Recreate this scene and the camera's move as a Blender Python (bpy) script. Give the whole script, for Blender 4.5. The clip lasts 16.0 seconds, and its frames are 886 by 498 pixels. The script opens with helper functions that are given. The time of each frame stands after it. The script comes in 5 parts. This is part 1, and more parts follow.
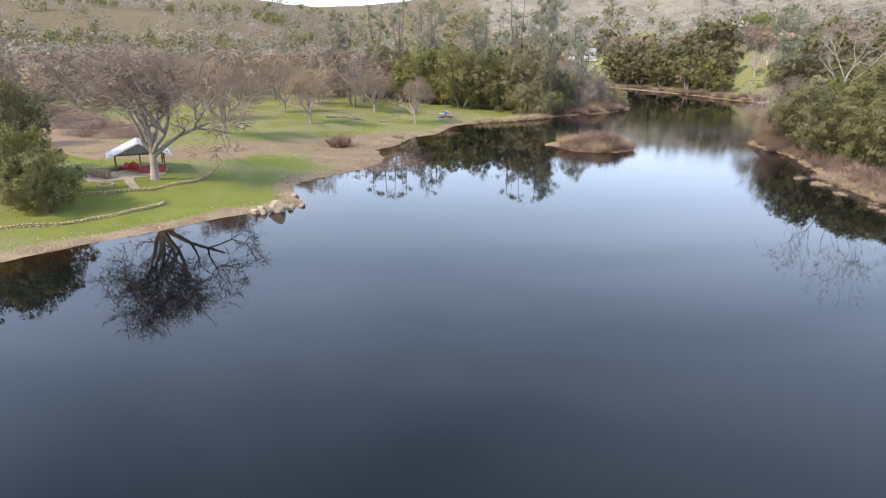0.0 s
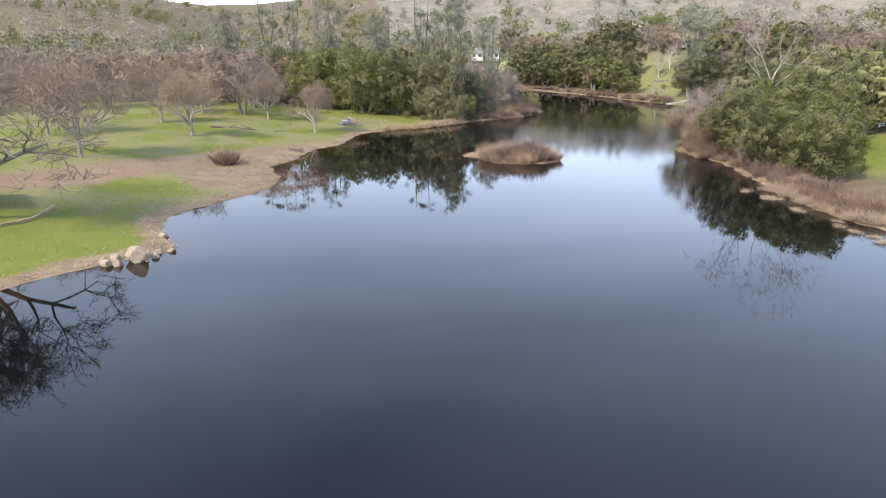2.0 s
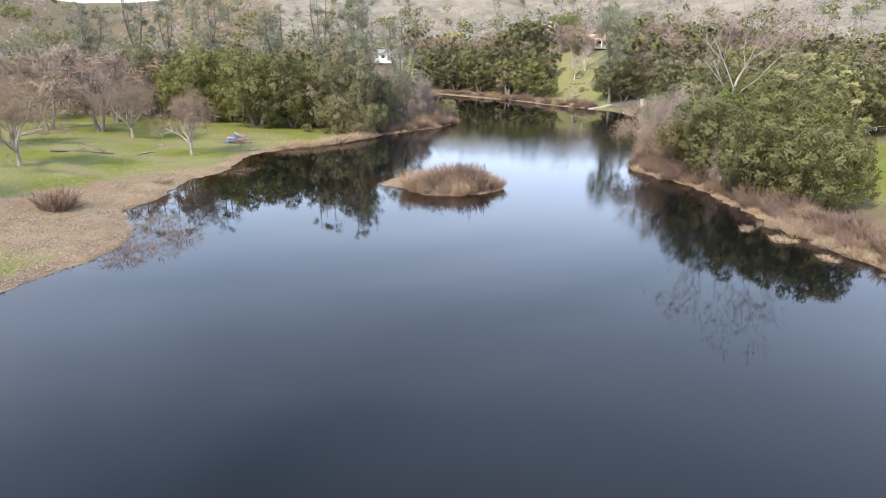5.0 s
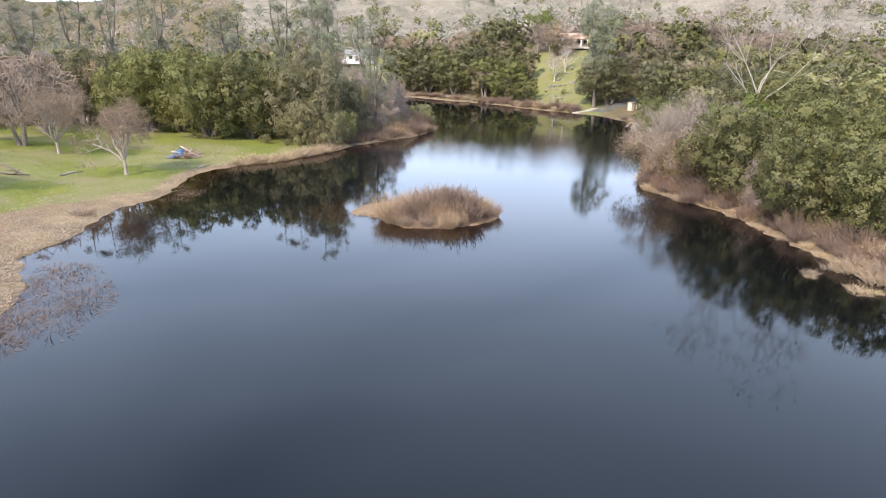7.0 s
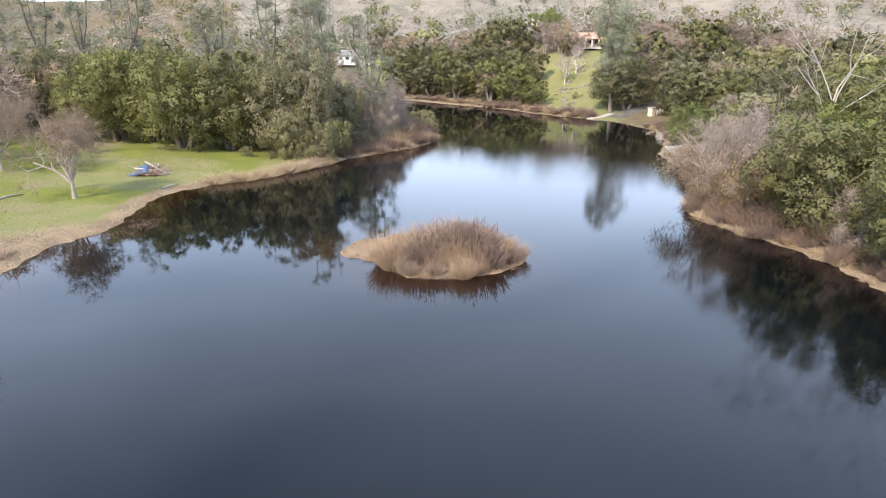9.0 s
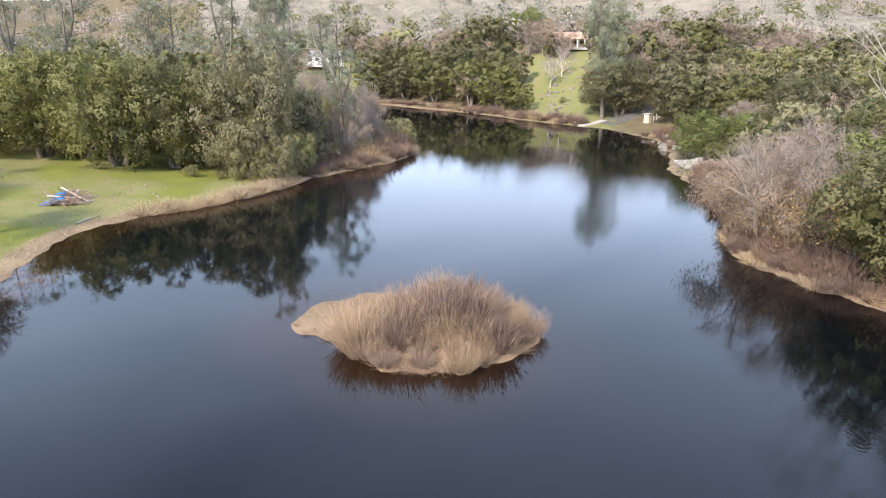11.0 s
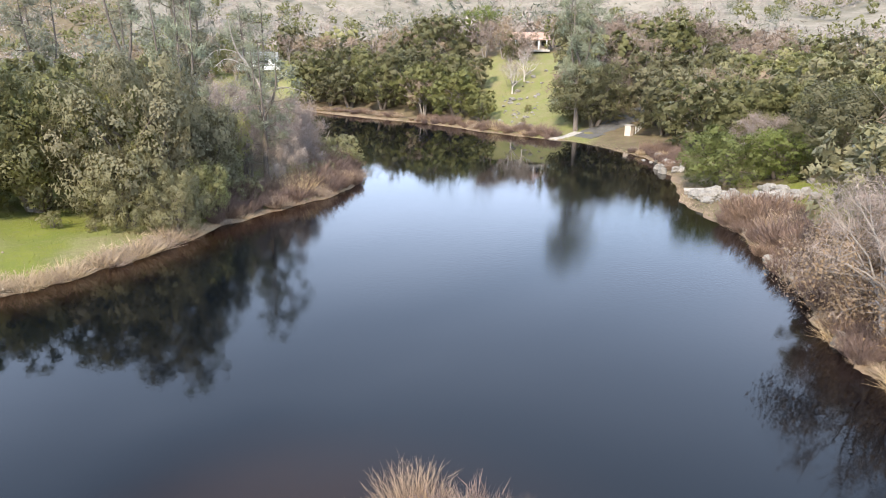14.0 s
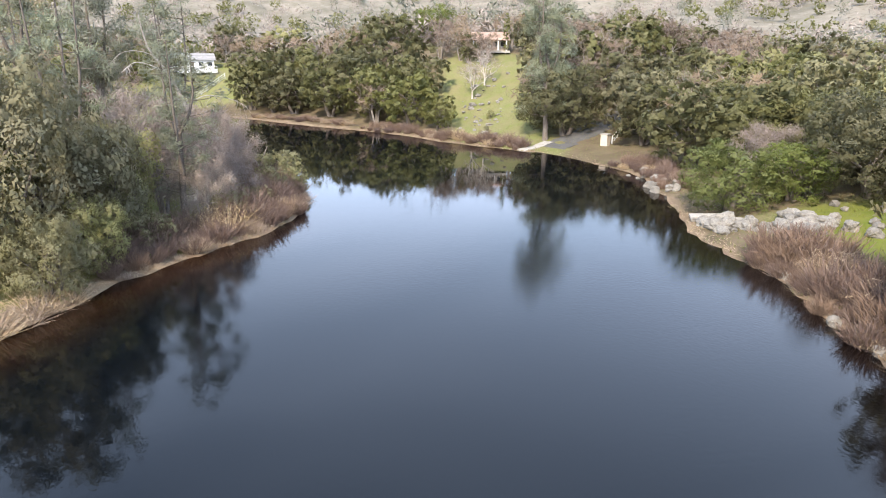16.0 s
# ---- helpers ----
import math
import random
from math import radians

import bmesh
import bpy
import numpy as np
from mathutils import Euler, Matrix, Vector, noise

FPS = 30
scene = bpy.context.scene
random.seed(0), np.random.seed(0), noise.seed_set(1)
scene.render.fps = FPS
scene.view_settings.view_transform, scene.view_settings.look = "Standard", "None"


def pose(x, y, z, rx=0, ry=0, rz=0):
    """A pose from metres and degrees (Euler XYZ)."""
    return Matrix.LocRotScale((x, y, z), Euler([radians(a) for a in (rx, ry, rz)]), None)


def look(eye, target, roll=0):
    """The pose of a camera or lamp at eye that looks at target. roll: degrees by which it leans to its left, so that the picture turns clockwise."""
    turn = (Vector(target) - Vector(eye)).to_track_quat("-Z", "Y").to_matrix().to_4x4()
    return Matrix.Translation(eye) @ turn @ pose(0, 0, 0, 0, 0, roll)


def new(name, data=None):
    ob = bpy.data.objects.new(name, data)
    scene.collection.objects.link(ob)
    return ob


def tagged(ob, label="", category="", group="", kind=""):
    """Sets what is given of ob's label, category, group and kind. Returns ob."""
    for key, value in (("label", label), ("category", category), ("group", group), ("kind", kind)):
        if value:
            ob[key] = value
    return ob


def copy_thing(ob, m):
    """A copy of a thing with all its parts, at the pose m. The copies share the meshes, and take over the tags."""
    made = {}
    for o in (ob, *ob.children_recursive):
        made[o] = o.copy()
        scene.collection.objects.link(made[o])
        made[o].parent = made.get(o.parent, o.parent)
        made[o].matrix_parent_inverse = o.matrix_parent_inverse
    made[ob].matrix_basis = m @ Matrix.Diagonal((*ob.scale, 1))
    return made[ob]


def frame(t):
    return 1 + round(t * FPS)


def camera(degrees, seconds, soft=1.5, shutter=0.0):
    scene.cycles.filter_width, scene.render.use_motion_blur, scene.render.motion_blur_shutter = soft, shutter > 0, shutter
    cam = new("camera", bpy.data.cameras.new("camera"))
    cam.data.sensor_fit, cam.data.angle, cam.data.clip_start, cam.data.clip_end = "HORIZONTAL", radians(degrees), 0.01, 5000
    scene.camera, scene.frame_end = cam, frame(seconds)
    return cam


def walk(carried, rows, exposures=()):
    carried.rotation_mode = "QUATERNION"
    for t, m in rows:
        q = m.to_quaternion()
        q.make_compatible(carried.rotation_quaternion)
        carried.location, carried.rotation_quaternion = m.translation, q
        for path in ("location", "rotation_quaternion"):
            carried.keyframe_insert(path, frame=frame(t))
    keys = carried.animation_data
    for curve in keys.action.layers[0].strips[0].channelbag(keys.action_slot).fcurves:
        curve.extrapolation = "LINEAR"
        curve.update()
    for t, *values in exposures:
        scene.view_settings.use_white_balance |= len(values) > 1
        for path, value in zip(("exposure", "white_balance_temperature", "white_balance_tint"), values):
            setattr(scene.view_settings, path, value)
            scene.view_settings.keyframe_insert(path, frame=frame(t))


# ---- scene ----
cam = camera(67.2, 16.0, soft=1.0)
METRES, EYE, TILT, LEAN, TURN = 105.0, 15.0, -17.0, 0.0, 0.0
ROWS = [
    (0.0, 0.0, 0.0, 0.0, 0.0, 0.0, 0.0),
    (0.5, -0.0019, 0.0285, 0.0082, -2.19, -0.0, 0.65),
    (1.0, -0.0035, 0.0574, 0.0168, -4.2, -0.03, 1.23),
    (1.5, -0.0046, 0.0865, 0.0256, -6.16, -0.08, 1.81),
    (2.0, -0.0047, 0.116, 0.0344, -8.04, -0.14, 2.36),
    (2.5, -0.0042, 0.1456, 0.0437, -9.91, -0.22, 2.93),
    (3.0, -0.0028, 0.1754, 0.0527, -11.76, -0.31, 3.48),
    (3.5, -0.0008, 0.2051, 0.0619, -13.1, -0.39, 3.87),
    (4.0, 0.002, 0.2346, 0.0712, -13.97, -0.45, 4.13),
    (4.5, 0.0061, 0.2642, 0.08, -15.06, -0.51, 4.44),
    (7.0, 0.0358, 0.4104, 0.125, -18.72, -0.83, 5.55),
    (7.5, 0.0438, 0.4393, 0.1337, -18.75, -0.83, 5.56),
    (8.0, 0.0519, 0.4683, 0.1421, -18.77, -0.81, 5.56),
    (8.5, 0.0602, 0.4971, 0.1506, -18.79, -0.81, 5.54),
    (9.0, 0.0687, 0.526, 0.1593, -18.81, -0.8, 5.55),
    (11.5, 0.116, 0.6707, 0.204, -21.46, -1.02, 6.25),
    (12.0, 0.1259, 0.6993, 0.2128, -22.01, -1.06, 6.38),
    (12.5, 0.1362, 0.728, 0.2215, -22.9, -1.15, 6.61),
    (13.0, 0.1468, 0.7565, 0.2304, -23.78, -1.23, 6.86),
    (13.5, 0.1577, 0.7848, 0.2391, -24.51, -1.31, 7.03),
    (14.0, 0.169, 0.8129, 0.2478, -25.31, -1.4, 7.24),
    (14.5, 0.1804, 0.841, 0.2565, -26.18, -1.49, 7.47),
    (15.0, 0.1923, 0.8688, 0.265, -27.01, -1.58, 7.7),
    (15.5, 0.2046, 0.8966, 0.2734, -28.18, -1.72, 8.01),
    (16.0, 0.2171, 0.9241, 0.2817, -29.43, -1.88, 8.34),
]
walk(cam, [(t, pose(0, 0, EYE, TILT, LEAN, TURN) @ pose(METRES * x, METRES * y, METRES * z, 90 + pitch, roll, yaw)) for t, x, y, z, yaw, pitch, roll in ROWS],
     [(0.0, 0.74, 6800, 11.5), (8.0, 0.95, 6800, 11.5), (16.0, 1.05, 6700, 11)])

# ---- sky and sun ----
SUN_FROM = Vector((-0.62, -0.52, 0.70)).normalized()
world = bpy.data.worlds.new("sky")
scene.world = world
world.use_nodes = True
wn, wl = world.node_tree.nodes, world.node_tree.links
sky = wn.new("ShaderNodeTexSky")
sky.sky_type, sky.sun_disc = "NISHITA", False
sky.sun_elevation = math.asin(SUN_FROM.z)
sky.sun_rotation = math.atan2(SUN_FROM.x, SUN_FROM.y)
sky.air_density, sky.dust_density = 1.0, 0.3
wc = wn.new("ShaderNodeTexCoord")
sep = wn.new("ShaderNodeSeparateXYZ")
wl.new(wc.outputs["Generated"], sep.inputs[0])
up = wn.new("ShaderNodeMath")
up.operation = "MAXIMUM"
up.inputs[1].default_value = 0.0
wl.new(sep.outputs["Z"], up.inputs[0])
add = wn.new("ShaderNodeMath")
add.operation = "ADD"
add.inputs[1].default_value = 0.18
wl.new(up.outputs[0], add.inputs[0])
flat = wn.new("ShaderNodeVectorMath")
flat.operation = "DIVIDE"
wl.new(wc.outputs["Generated"], flat.inputs[0])
wl.new(add.outputs[0], flat.inputs[1])
turn = wn.new("ShaderNodeMapping")
turn.inputs["Rotation"].default_value = (0, 0, radians(35))
turn.inputs["Scale"].default_value = (0.55, 1.25, 0.8)
wl.new(flat.outputs[0], turn.inputs["Vector"])
cloud = wn.new("ShaderNodeTexNoise")
cloud.inputs["Scale"].default_value = 1.0
cloud.inputs["Detail"].default_value = 3.0
cloud.inputs["Roughness"].default_value = 0.5
cloud.inputs["Distortion"].default_value = 0.4
wl.new(turn.outputs[0], cloud.inputs["Vector"])
ramp = wn.new("ShaderNodeValToRGB")
ramp.color_ramp.elements[0].position, ramp.color_ramp.elements[1].position = 0.30, 0.70
ramp.color_ramp.elements[0].color = (0.15, 0.15, 0.15, 1)
ramp.color_ramp.elements[1].color = (1.0, 1.0, 1.0, 1)
wl.new(cloud.outputs[0], ramp.inputs[0])
mix = wn.new("ShaderNodeMix")
mix.data_type = "RGBA"
wl.new(ramp.outputs[0], mix.inputs["Factor"])
wl.new(sky.outputs[0], mix.inputs["A"])
mix.inputs["B"].default_value = (4.2, 5.5, 7.9, 1)
# bright haze low over the hills
low = wn.new("ShaderNodeMath")
low.operation = "MULTIPLY"
low.inputs[1].default_value = -4.3
wl.new(up.outputs[0], low.inputs[0])
fade = wn.new("ShaderNodeMath")
fade.operation = "EXPONENT"
wl.new(low.outputs[0], fade.inputs[0])
haze = wn.new("ShaderNodeMix")
haze.data_type, haze.blend_type = "RGBA", "ADD"
wl.new(fade.outputs[0], haze.inputs["Factor"])
wl.new(mix.outputs["Result"], haze.inputs["A"])
haze.inputs["B"].default_value = (7.0, 8.2, 10.5, 1)
wl.new(haze.outputs["Result"], wn["Background"].inputs["Color"])
wn["Background"].inputs["Strength"].default_value = 0.15
sun = new("sun", bpy.data.lights.new("sun", "SUN"))
sun.data.energy, sun.data.angle, sun.data.color = 3.9, radians(7), (1.0, 0.90, 0.77)
sun.matrix_world = look(SUN_FROM * 100, (0, 0, 0))


# ---- materials ----
def nodes_of(name):
    m = bpy.data.materials.new(name)
    m.use_nodes = True
    return m, m.node_tree.nodes, m.node_tree.links, m.node_tree.nodes["Principled BSDF"]


def mix_node(n, l, fac, a, b, blend="MIX"):
    """A colour mix; fac, a and b are sockets or values."""
    x = n.new("ShaderNodeMix")
    x.data_type, x.blend_type = "RGBA", blend
    for socket, value in ((x.inputs["Factor"], fac), (x.inputs["A"], a), (x.inputs["B"], b)):
        if isinstance(value, (int, float)):
            socket.default_value = value
        elif isinstance(value, tuple):
            socket.default_value = (*value, 1)
        else:
            l.new(value, socket)
    return x.outputs["Result"]


def noise_node(n, l, scale, detail=4.0, vector=None, rough=0.55):
    x = n.new("ShaderNodeTexNoise")
    x.inputs["Scale"].default_value, x.inputs["Detail"].default_value = scale, detail
    x.inputs["Roughness"].default_value = rough
    if vector:
        l.new(vector, x.inputs["Vector"])
    return x.outputs[0]


def ramp_node(n, l, value, low, high):
    x = n.new("ShaderNodeMapRange")
    x.inputs["From Min"].default_value, x.inputs["From Max"].default_value = low, high
    l.new(value, x.inputs["Value"])
    return x.outputs[0]


def surface(name, a, b, c, scale, rough=0.85, bump=0.3, metal=0.0, fine=8.0, dist=0.05):
    """A mottled solid: a and b at the large scale, c in fine specks, with relief."""
    m, n, l, p = nodes_of(name)
    co = n.new("ShaderNodeTexCoord").outputs["Object"]
    info = n.new("ShaderNodeObjectInfo").outputs["Random"]
    big = ramp_node(n, l, noise_node(n, l, scale, 4, co), 0.35, 0.65)
    small_raw = noise_node(n, l, scale * fine, 5, co, 0.65)
    small = ramp_node(n, l, small_raw, 0.45, 0.72)
    col = mix_node(n, l, big, a, b)
    col = mix_node(n, l, small, col, c)
    hsv = n.new("ShaderNodeHueSaturation")
    l.new(ramp_node(n, l, info, -2.0, 3.0), hsv.inputs["Value"])
    hsv.inputs["Value"].default_value = 1.0
    val = n.new("ShaderNodeMapRange")
    val.inputs["To Min"].default_value, val.inputs["To Max"].default_value = 0.82, 1.18
    l.new(info, val.inputs["Value"])
    l.new(val.outputs[0], hsv.inputs["Value"])
    l.new(col, hsv.inputs["Color"])
    l.new(hsv.outputs[0], p.inputs["Base Color"])
    p.inputs["Roughness"].default_value, p.inputs["Metallic"].default_value = rough, metal
    bp = n.new("ShaderNodeBump")
    bp.inputs["Strength"].default_value, bp.inputs["Distance"].default_value = bump, dist
    l.new(small_raw, bp.inputs["Height"])
    l.new(bp.outputs[0], p.inputs["Normal"])
    return m


def foliage(name, a, b, c, clear=0.36, rough=0.55, spread=0.2):
    """Leaves, needles or twigs: each piece differs, each plant a little more."""
    m, n, l, p = nodes_of(name)
    island = n.new("ShaderNodeNewGeometry").outputs["Random Per Island"]
    info = n.new("ShaderNodeObjectInfo").outputs["Random"]
    co = n.new("ShaderNodeTexCoord").outputs["Object"]
    col = mix_node(n, l, island, a, b)
    patch = ramp_node(n, l, noise_node(n, l, 0.45, 2, co), 0.4, 0.68)
    col = mix_node(n, l, patch, col, c)
    hsv = n.new("ShaderNodeHueSaturation")
    for socket, low, high in (("Value", 1 - spread, 1 + spread), ("Hue", 0.488, 0.51), ("Saturation", 0.85, 1.12)):
        val = n.new("ShaderNodeMapRange")
        val.inputs["To Min"].default_value, val.inputs["To Max"].default_value = low, high
        l.new(info, val.inputs["Value"])
        l.new(val.outputs[0], hsv.inputs[socket])
    l.new(col, hsv.inputs["Color"])
    l.new(hsv.outputs[0], p.inputs["Base Color"])
    p.inputs["Roughness"].default_value = rough
    p.inputs["Specular IOR Level"].default_value = 0.25
    if clear:
        tr = n.new("ShaderNodeBsdfTranslucent")
        l.new(hsv.outputs[0], tr.inputs["Color"])
        ms = n.new("ShaderNodeMixShader")
        ms.inputs[0].default_value = clear
        l.new(p.outputs[0], ms.inputs[1])
        l.new(tr.outputs[0], ms.inputs[2])
        l.new(ms.outputs[0], n["Material Output"].inputs["Surface"])
    return m


OAK_LEAF = foliage("live_oak_leaves", (0.13, 0.127, 0.052), (0.188, 0.178, 0.084), (0.155, 0.152, 0.06))
BRIGHT_LEAF = foliage("bright_leaves", (0.105, 0.125, 0.035), (0.20, 0.21, 0.08), (0.15, 0.17, 0.05))
GREY_LEAF = foliage("grey_green_leaves", (0.215, 0.20, 0.102), (0.295, 0.27, 0.152), (0.25, 0.236, 0.11))
# needles grey by nature, lightened a little more in place of haze
PINE_LEAF = foliage("grey_pine_needles", (0.18, 0.19, 0.13), (0.30, 0.305, 0.22), (0.215, 0.225, 0.145))
TAN_LEAF = foliage("dry_tan_leaves", (0.25, 0.175, 0.105), (0.37, 0.28, 0.185), (0.30, 0.195, 0.105))
TWIG = foliage("bare_twigs", (0.17, 0.125, 0.092), (0.29, 0.22, 0.165), (0.22, 0.16, 0.115), 0.0, 0.8)
PALE_TWIG = foliage("pale_twigs", (0.21, 0.168, 0.143), (0.34, 0.28, 0.245), (0.26, 0.205, 0.175), 0.0, 0.8)
WILLOW = foliage("willow_stems", (0.125, 0.084, 0.066), (0.25, 0.178, 0.14), (0.165, 0.11, 0.086), 0.0, 0.75)
ISLET_STEM = foliage("islet_stems", (0.19, 0.13, 0.095), (0.42, 0.315, 0.225), (0.27, 0.185, 0.13), 0.05, 0.75)
TAN_STEM = foliage("tan_stems", (0.28, 0.21, 0.14), (0.46, 0.36, 0.26), (0.35, 0.255, 0.165), 0.1, 0.75)
# bare twigs again, paler and greyer to put distance haze into the colour
HAZED_TWIG = foliage("far_bare_woods", (0.24, 0.20, 0.175), (0.33, 0.285, 0.255), (0.28, 0.235, 0.205), 0.0, 0.8)
BARK = surface("grey_bark", (0.24, 0.205, 0.175), (0.34, 0.30, 0.26), (0.13, 0.11, 0.09), 1.5, 0.9, 0.6)
DARK_BARK = surface("dark_bark", (0.13, 0.105, 0.085), (0.19, 0.16, 0.13), (0.07, 0.055, 0.045), 1.5, 0.9, 0.6)
PALE_BARK = surface("bleached_wood", (0.40, 0.355, 0.31), (0.48, 0.435, 0.38), (0.26, 0.23, 0.20), 1.5, 0.85, 0.4)


def ground_material():
    """Grass, dry grass, bare earth and shore mud, by the zones laid down with the terrain."""
    m, n, l, p = nodes_of("meadow")
    co = n.new("ShaderNodeTexCoord").outputs["Object"]

    def zone(name):
        a = n.new("ShaderNodeAttribute")
        a.attribute_name = name
        return a.outputs["Fac"]

    wide = noise_node(n, l, 0.05, 4, co)
    mid = noise_node(n, l, 0.35, 5, co)
    fine = noise_node(n, l, 3.0, 6, co, 0.7)
    tiny = noise_node(n, l, 11.0, 4, co, 0.7)
    grass = mix_node(n, l, ramp_node(n, l, mid, 0.35, 0.65), (0.115, 0.145, 0.018), (0.17, 0.18, 0.035))
    grass = mix_node(n, l, ramp_node(n, l, fine, 0.45, 0.75), grass, (0.15, 0.155, 0.065))
    dry = mix_node(n, l, ramp_node(n, l, mid, 0.35, 0.65), (0.215, 0.195, 0.095), (0.17, 0.19, 0.06))
    dry = mix_node(n, l, ramp_node(n, l, fine, 0.45, 0.8), dry, (0.15, 0.125, 0.07))
    # dry hill grass, lightened and greyed in its colour to imitate distance haze
    hill = mix_node(n, l, ramp_node(n, l, wide, 0.4, 0.62), (0.25, 0.22, 0.175), (0.165, 0.15, 0.115))
    hill = mix_node(n, l, ramp_node(n, l, mid, 0.5, 0.75), hill, (0.14, 0.125, 0.085))
    dirt = mix_node(n, l, ramp_node(n, l, mid, 0.3, 0.7), (0.20, 0.135, 0.085), (0.255, 0.185, 0.125))
    dirt = mix_node(n, l, ramp_node(n, l, fine, 0.5, 0.8), dirt, (0.18, 0.13, 0.08))
    mud = mix_node(n, l, ramp_node(n, l, mid, 0.4, 0.6), (0.26, 0.19, 0.12), (0.17, 0.12, 0.08))
    mud = mix_node(n, l, ramp_node(n, l, tiny, 0.5, 0.75), mud, (0.38, 0.31, 0.215))
    broken = n.new("ShaderNodeMath")
    broken.operation = "ADD"
    l.new(mid, broken.inputs[0])
    l.new(fine, broken.inputs[1])

    def edge(name):
        """The zone's edge, broken up by the noise."""
        s = n.new("ShaderNodeMath")
        s.operation = "MULTIPLY_ADD"
        l.new(broken.outputs[0], s.inputs[0])
        s.inputs[1].default_value = 0.9
        l.new(zone(name), s.inputs[2])
        return ramp_node(n, l, s.outputs[0], 1.25, 1.6)

    col = mix_node(n, l, edge("green"), dry, grass)
    col = mix_node(n, l, edge("hill"), col, hill)
    litter = mix_node(n, l, ramp_node(n, l, mid, 0.35, 0.65), (0.11, 0.08, 0.052), (0.165, 0.125, 0.08))
    litter = mix_node(n, l, ramp_node(n, l, fine, 0.5, 0.75), litter, (0.13, 0.15, 0.05))
    col = mix_node(n, l, edge("litter"), col, litter)
    col = mix_node(n, l, edge("dirt"), col, dirt)
    col = mix_node(n, l, edge("mud"), col, mud)
    l.new(col, p.inputs["Base Color"])
    p.inputs["Roughness"].default_value = 0.95
    p.inputs["Specular IOR Level"].default_value = 0.15
    bp = n.new("ShaderNodeBump")
    bp.inputs["Strength"].default_value, bp.inputs["Distance"].default_value = 0.8, 0.12
    l.new(fine, bp.inputs["Height"])
    l.new(bp.outputs[0], p.inputs["Normal"])
    return m


def water_material():
    """Still pond water: dark over the depths, brown over the shallow silt, with patches that a breath of wind ripples."""
    m, n, l, p = nodes_of("pond_water")
    co = n.new("ShaderNodeTexCoord").outputs["Object"]
    a = n.new("ShaderNodeAttribute")
    a.attribute_name = "shallow"
    col = mix_node(n, l, a.outputs["Fac"], (0.0015, 0.0025, 0.004), (0.015, 0.0065, 0.0028))
    l.new(col, p.inputs["Base Color"])
    p.inputs["Roughness"].default_value = 0.0
    p.inputs["IOR"].default_value = 1.333
    mp = n.new("ShaderNodeMapping")
    mp.inputs["Scale"].default_value = (1.0, 0.55, 1.0)
    l.new(co, mp.inputs["Vector"])
    small = noise_node(n, l, 5.5, 2, mp.outputs[0])
    wind = n.new("ShaderNodeAttribute")
    wind.attribute_name = "ripple"
    calm = n.new("ShaderNodeMath")
    calm.operation = "MULTIPLY"
    l.new(small, calm.inputs[0])
    l.new(wind.outputs["Fac"], calm.inputs[1])
    bp = n.new("ShaderNodeBump")
    bp.inputs["Strength"].default_value, bp.inputs["Distance"].default_value = 1.0, 0.011
    l.new(calm.outputs[0], bp.inputs["Height"])
    l.new(bp.outputs[0], p.inputs["Normal"])
    return m


# ---- mesh helpers ----
def mesh_of(name, verts, faces, material, smooth=False):
    me = bpy.data.meshes.new(name)
    if isinstance(faces, np.ndarray):
        k = faces.shape[1]
        me.vertices.add(len(verts))
        me.vertices.foreach_set("co", np.asarray(verts, dtype=np.float32).ravel())
        me.loops.add(faces.size)
        me.loops.foreach_set("vertex_index", faces.ravel().astype(np.int32))
        me.polygons.add(len(faces))
        me.polygons.foreach_set("loop_start", np.arange(0, faces.size, k, dtype=np.int32))
        me.update(calc_edges=True)
    else:
        me.from_pydata([tuple(v) for v in verts], [], faces)
    me.materials.append(material)
    if smooth:
        me.polygons.foreach_set("use_smooth", np.ones(len(me.polygons), dtype=bool))
    me.update()
    return me


def part_mesh(name, me, parent, label=""):
    ob = new(name, me)
    ob.parent = parent
    return tagged(ob, label)


def part(name, bm, material, parent, label=""):
    me = bpy.data.meshes.new(name)
    bm.to_mesh(me)
    bm.free()
    me.materials.append(material)
    return part_mesh(name, me, parent, label)


def thing(name, m, label, category, group="", kind=""):
    ob = new(name)
    ob.empty_display_size = 0.2
    ob.matrix_basis = m
    return tagged(ob, label, category, group, kind)


def box_into(bm, m, sx, sy, sz, bevel=0.0):
    """A box of that size, its middle at m."""
    got = bmesh.ops.create_cube(bm, size=1.0, matrix=m @ Matrix.Diagonal((sx, sy, sz, 1)))
    if bevel:
        edges = list({e for v in got["verts"] for e in v.link_edges})
        bmesh.ops.bevel(bm, geom=edges, offset=bevel, segments=1, affect="EDGES")


def box(name, m, sx, sy, sz, material, parent, label="", bevel=0.0):
    bm = bmesh.new()
    box_into(bm, m, sx, sy, sz, bevel)
    return part(name, bm, material, parent, label)


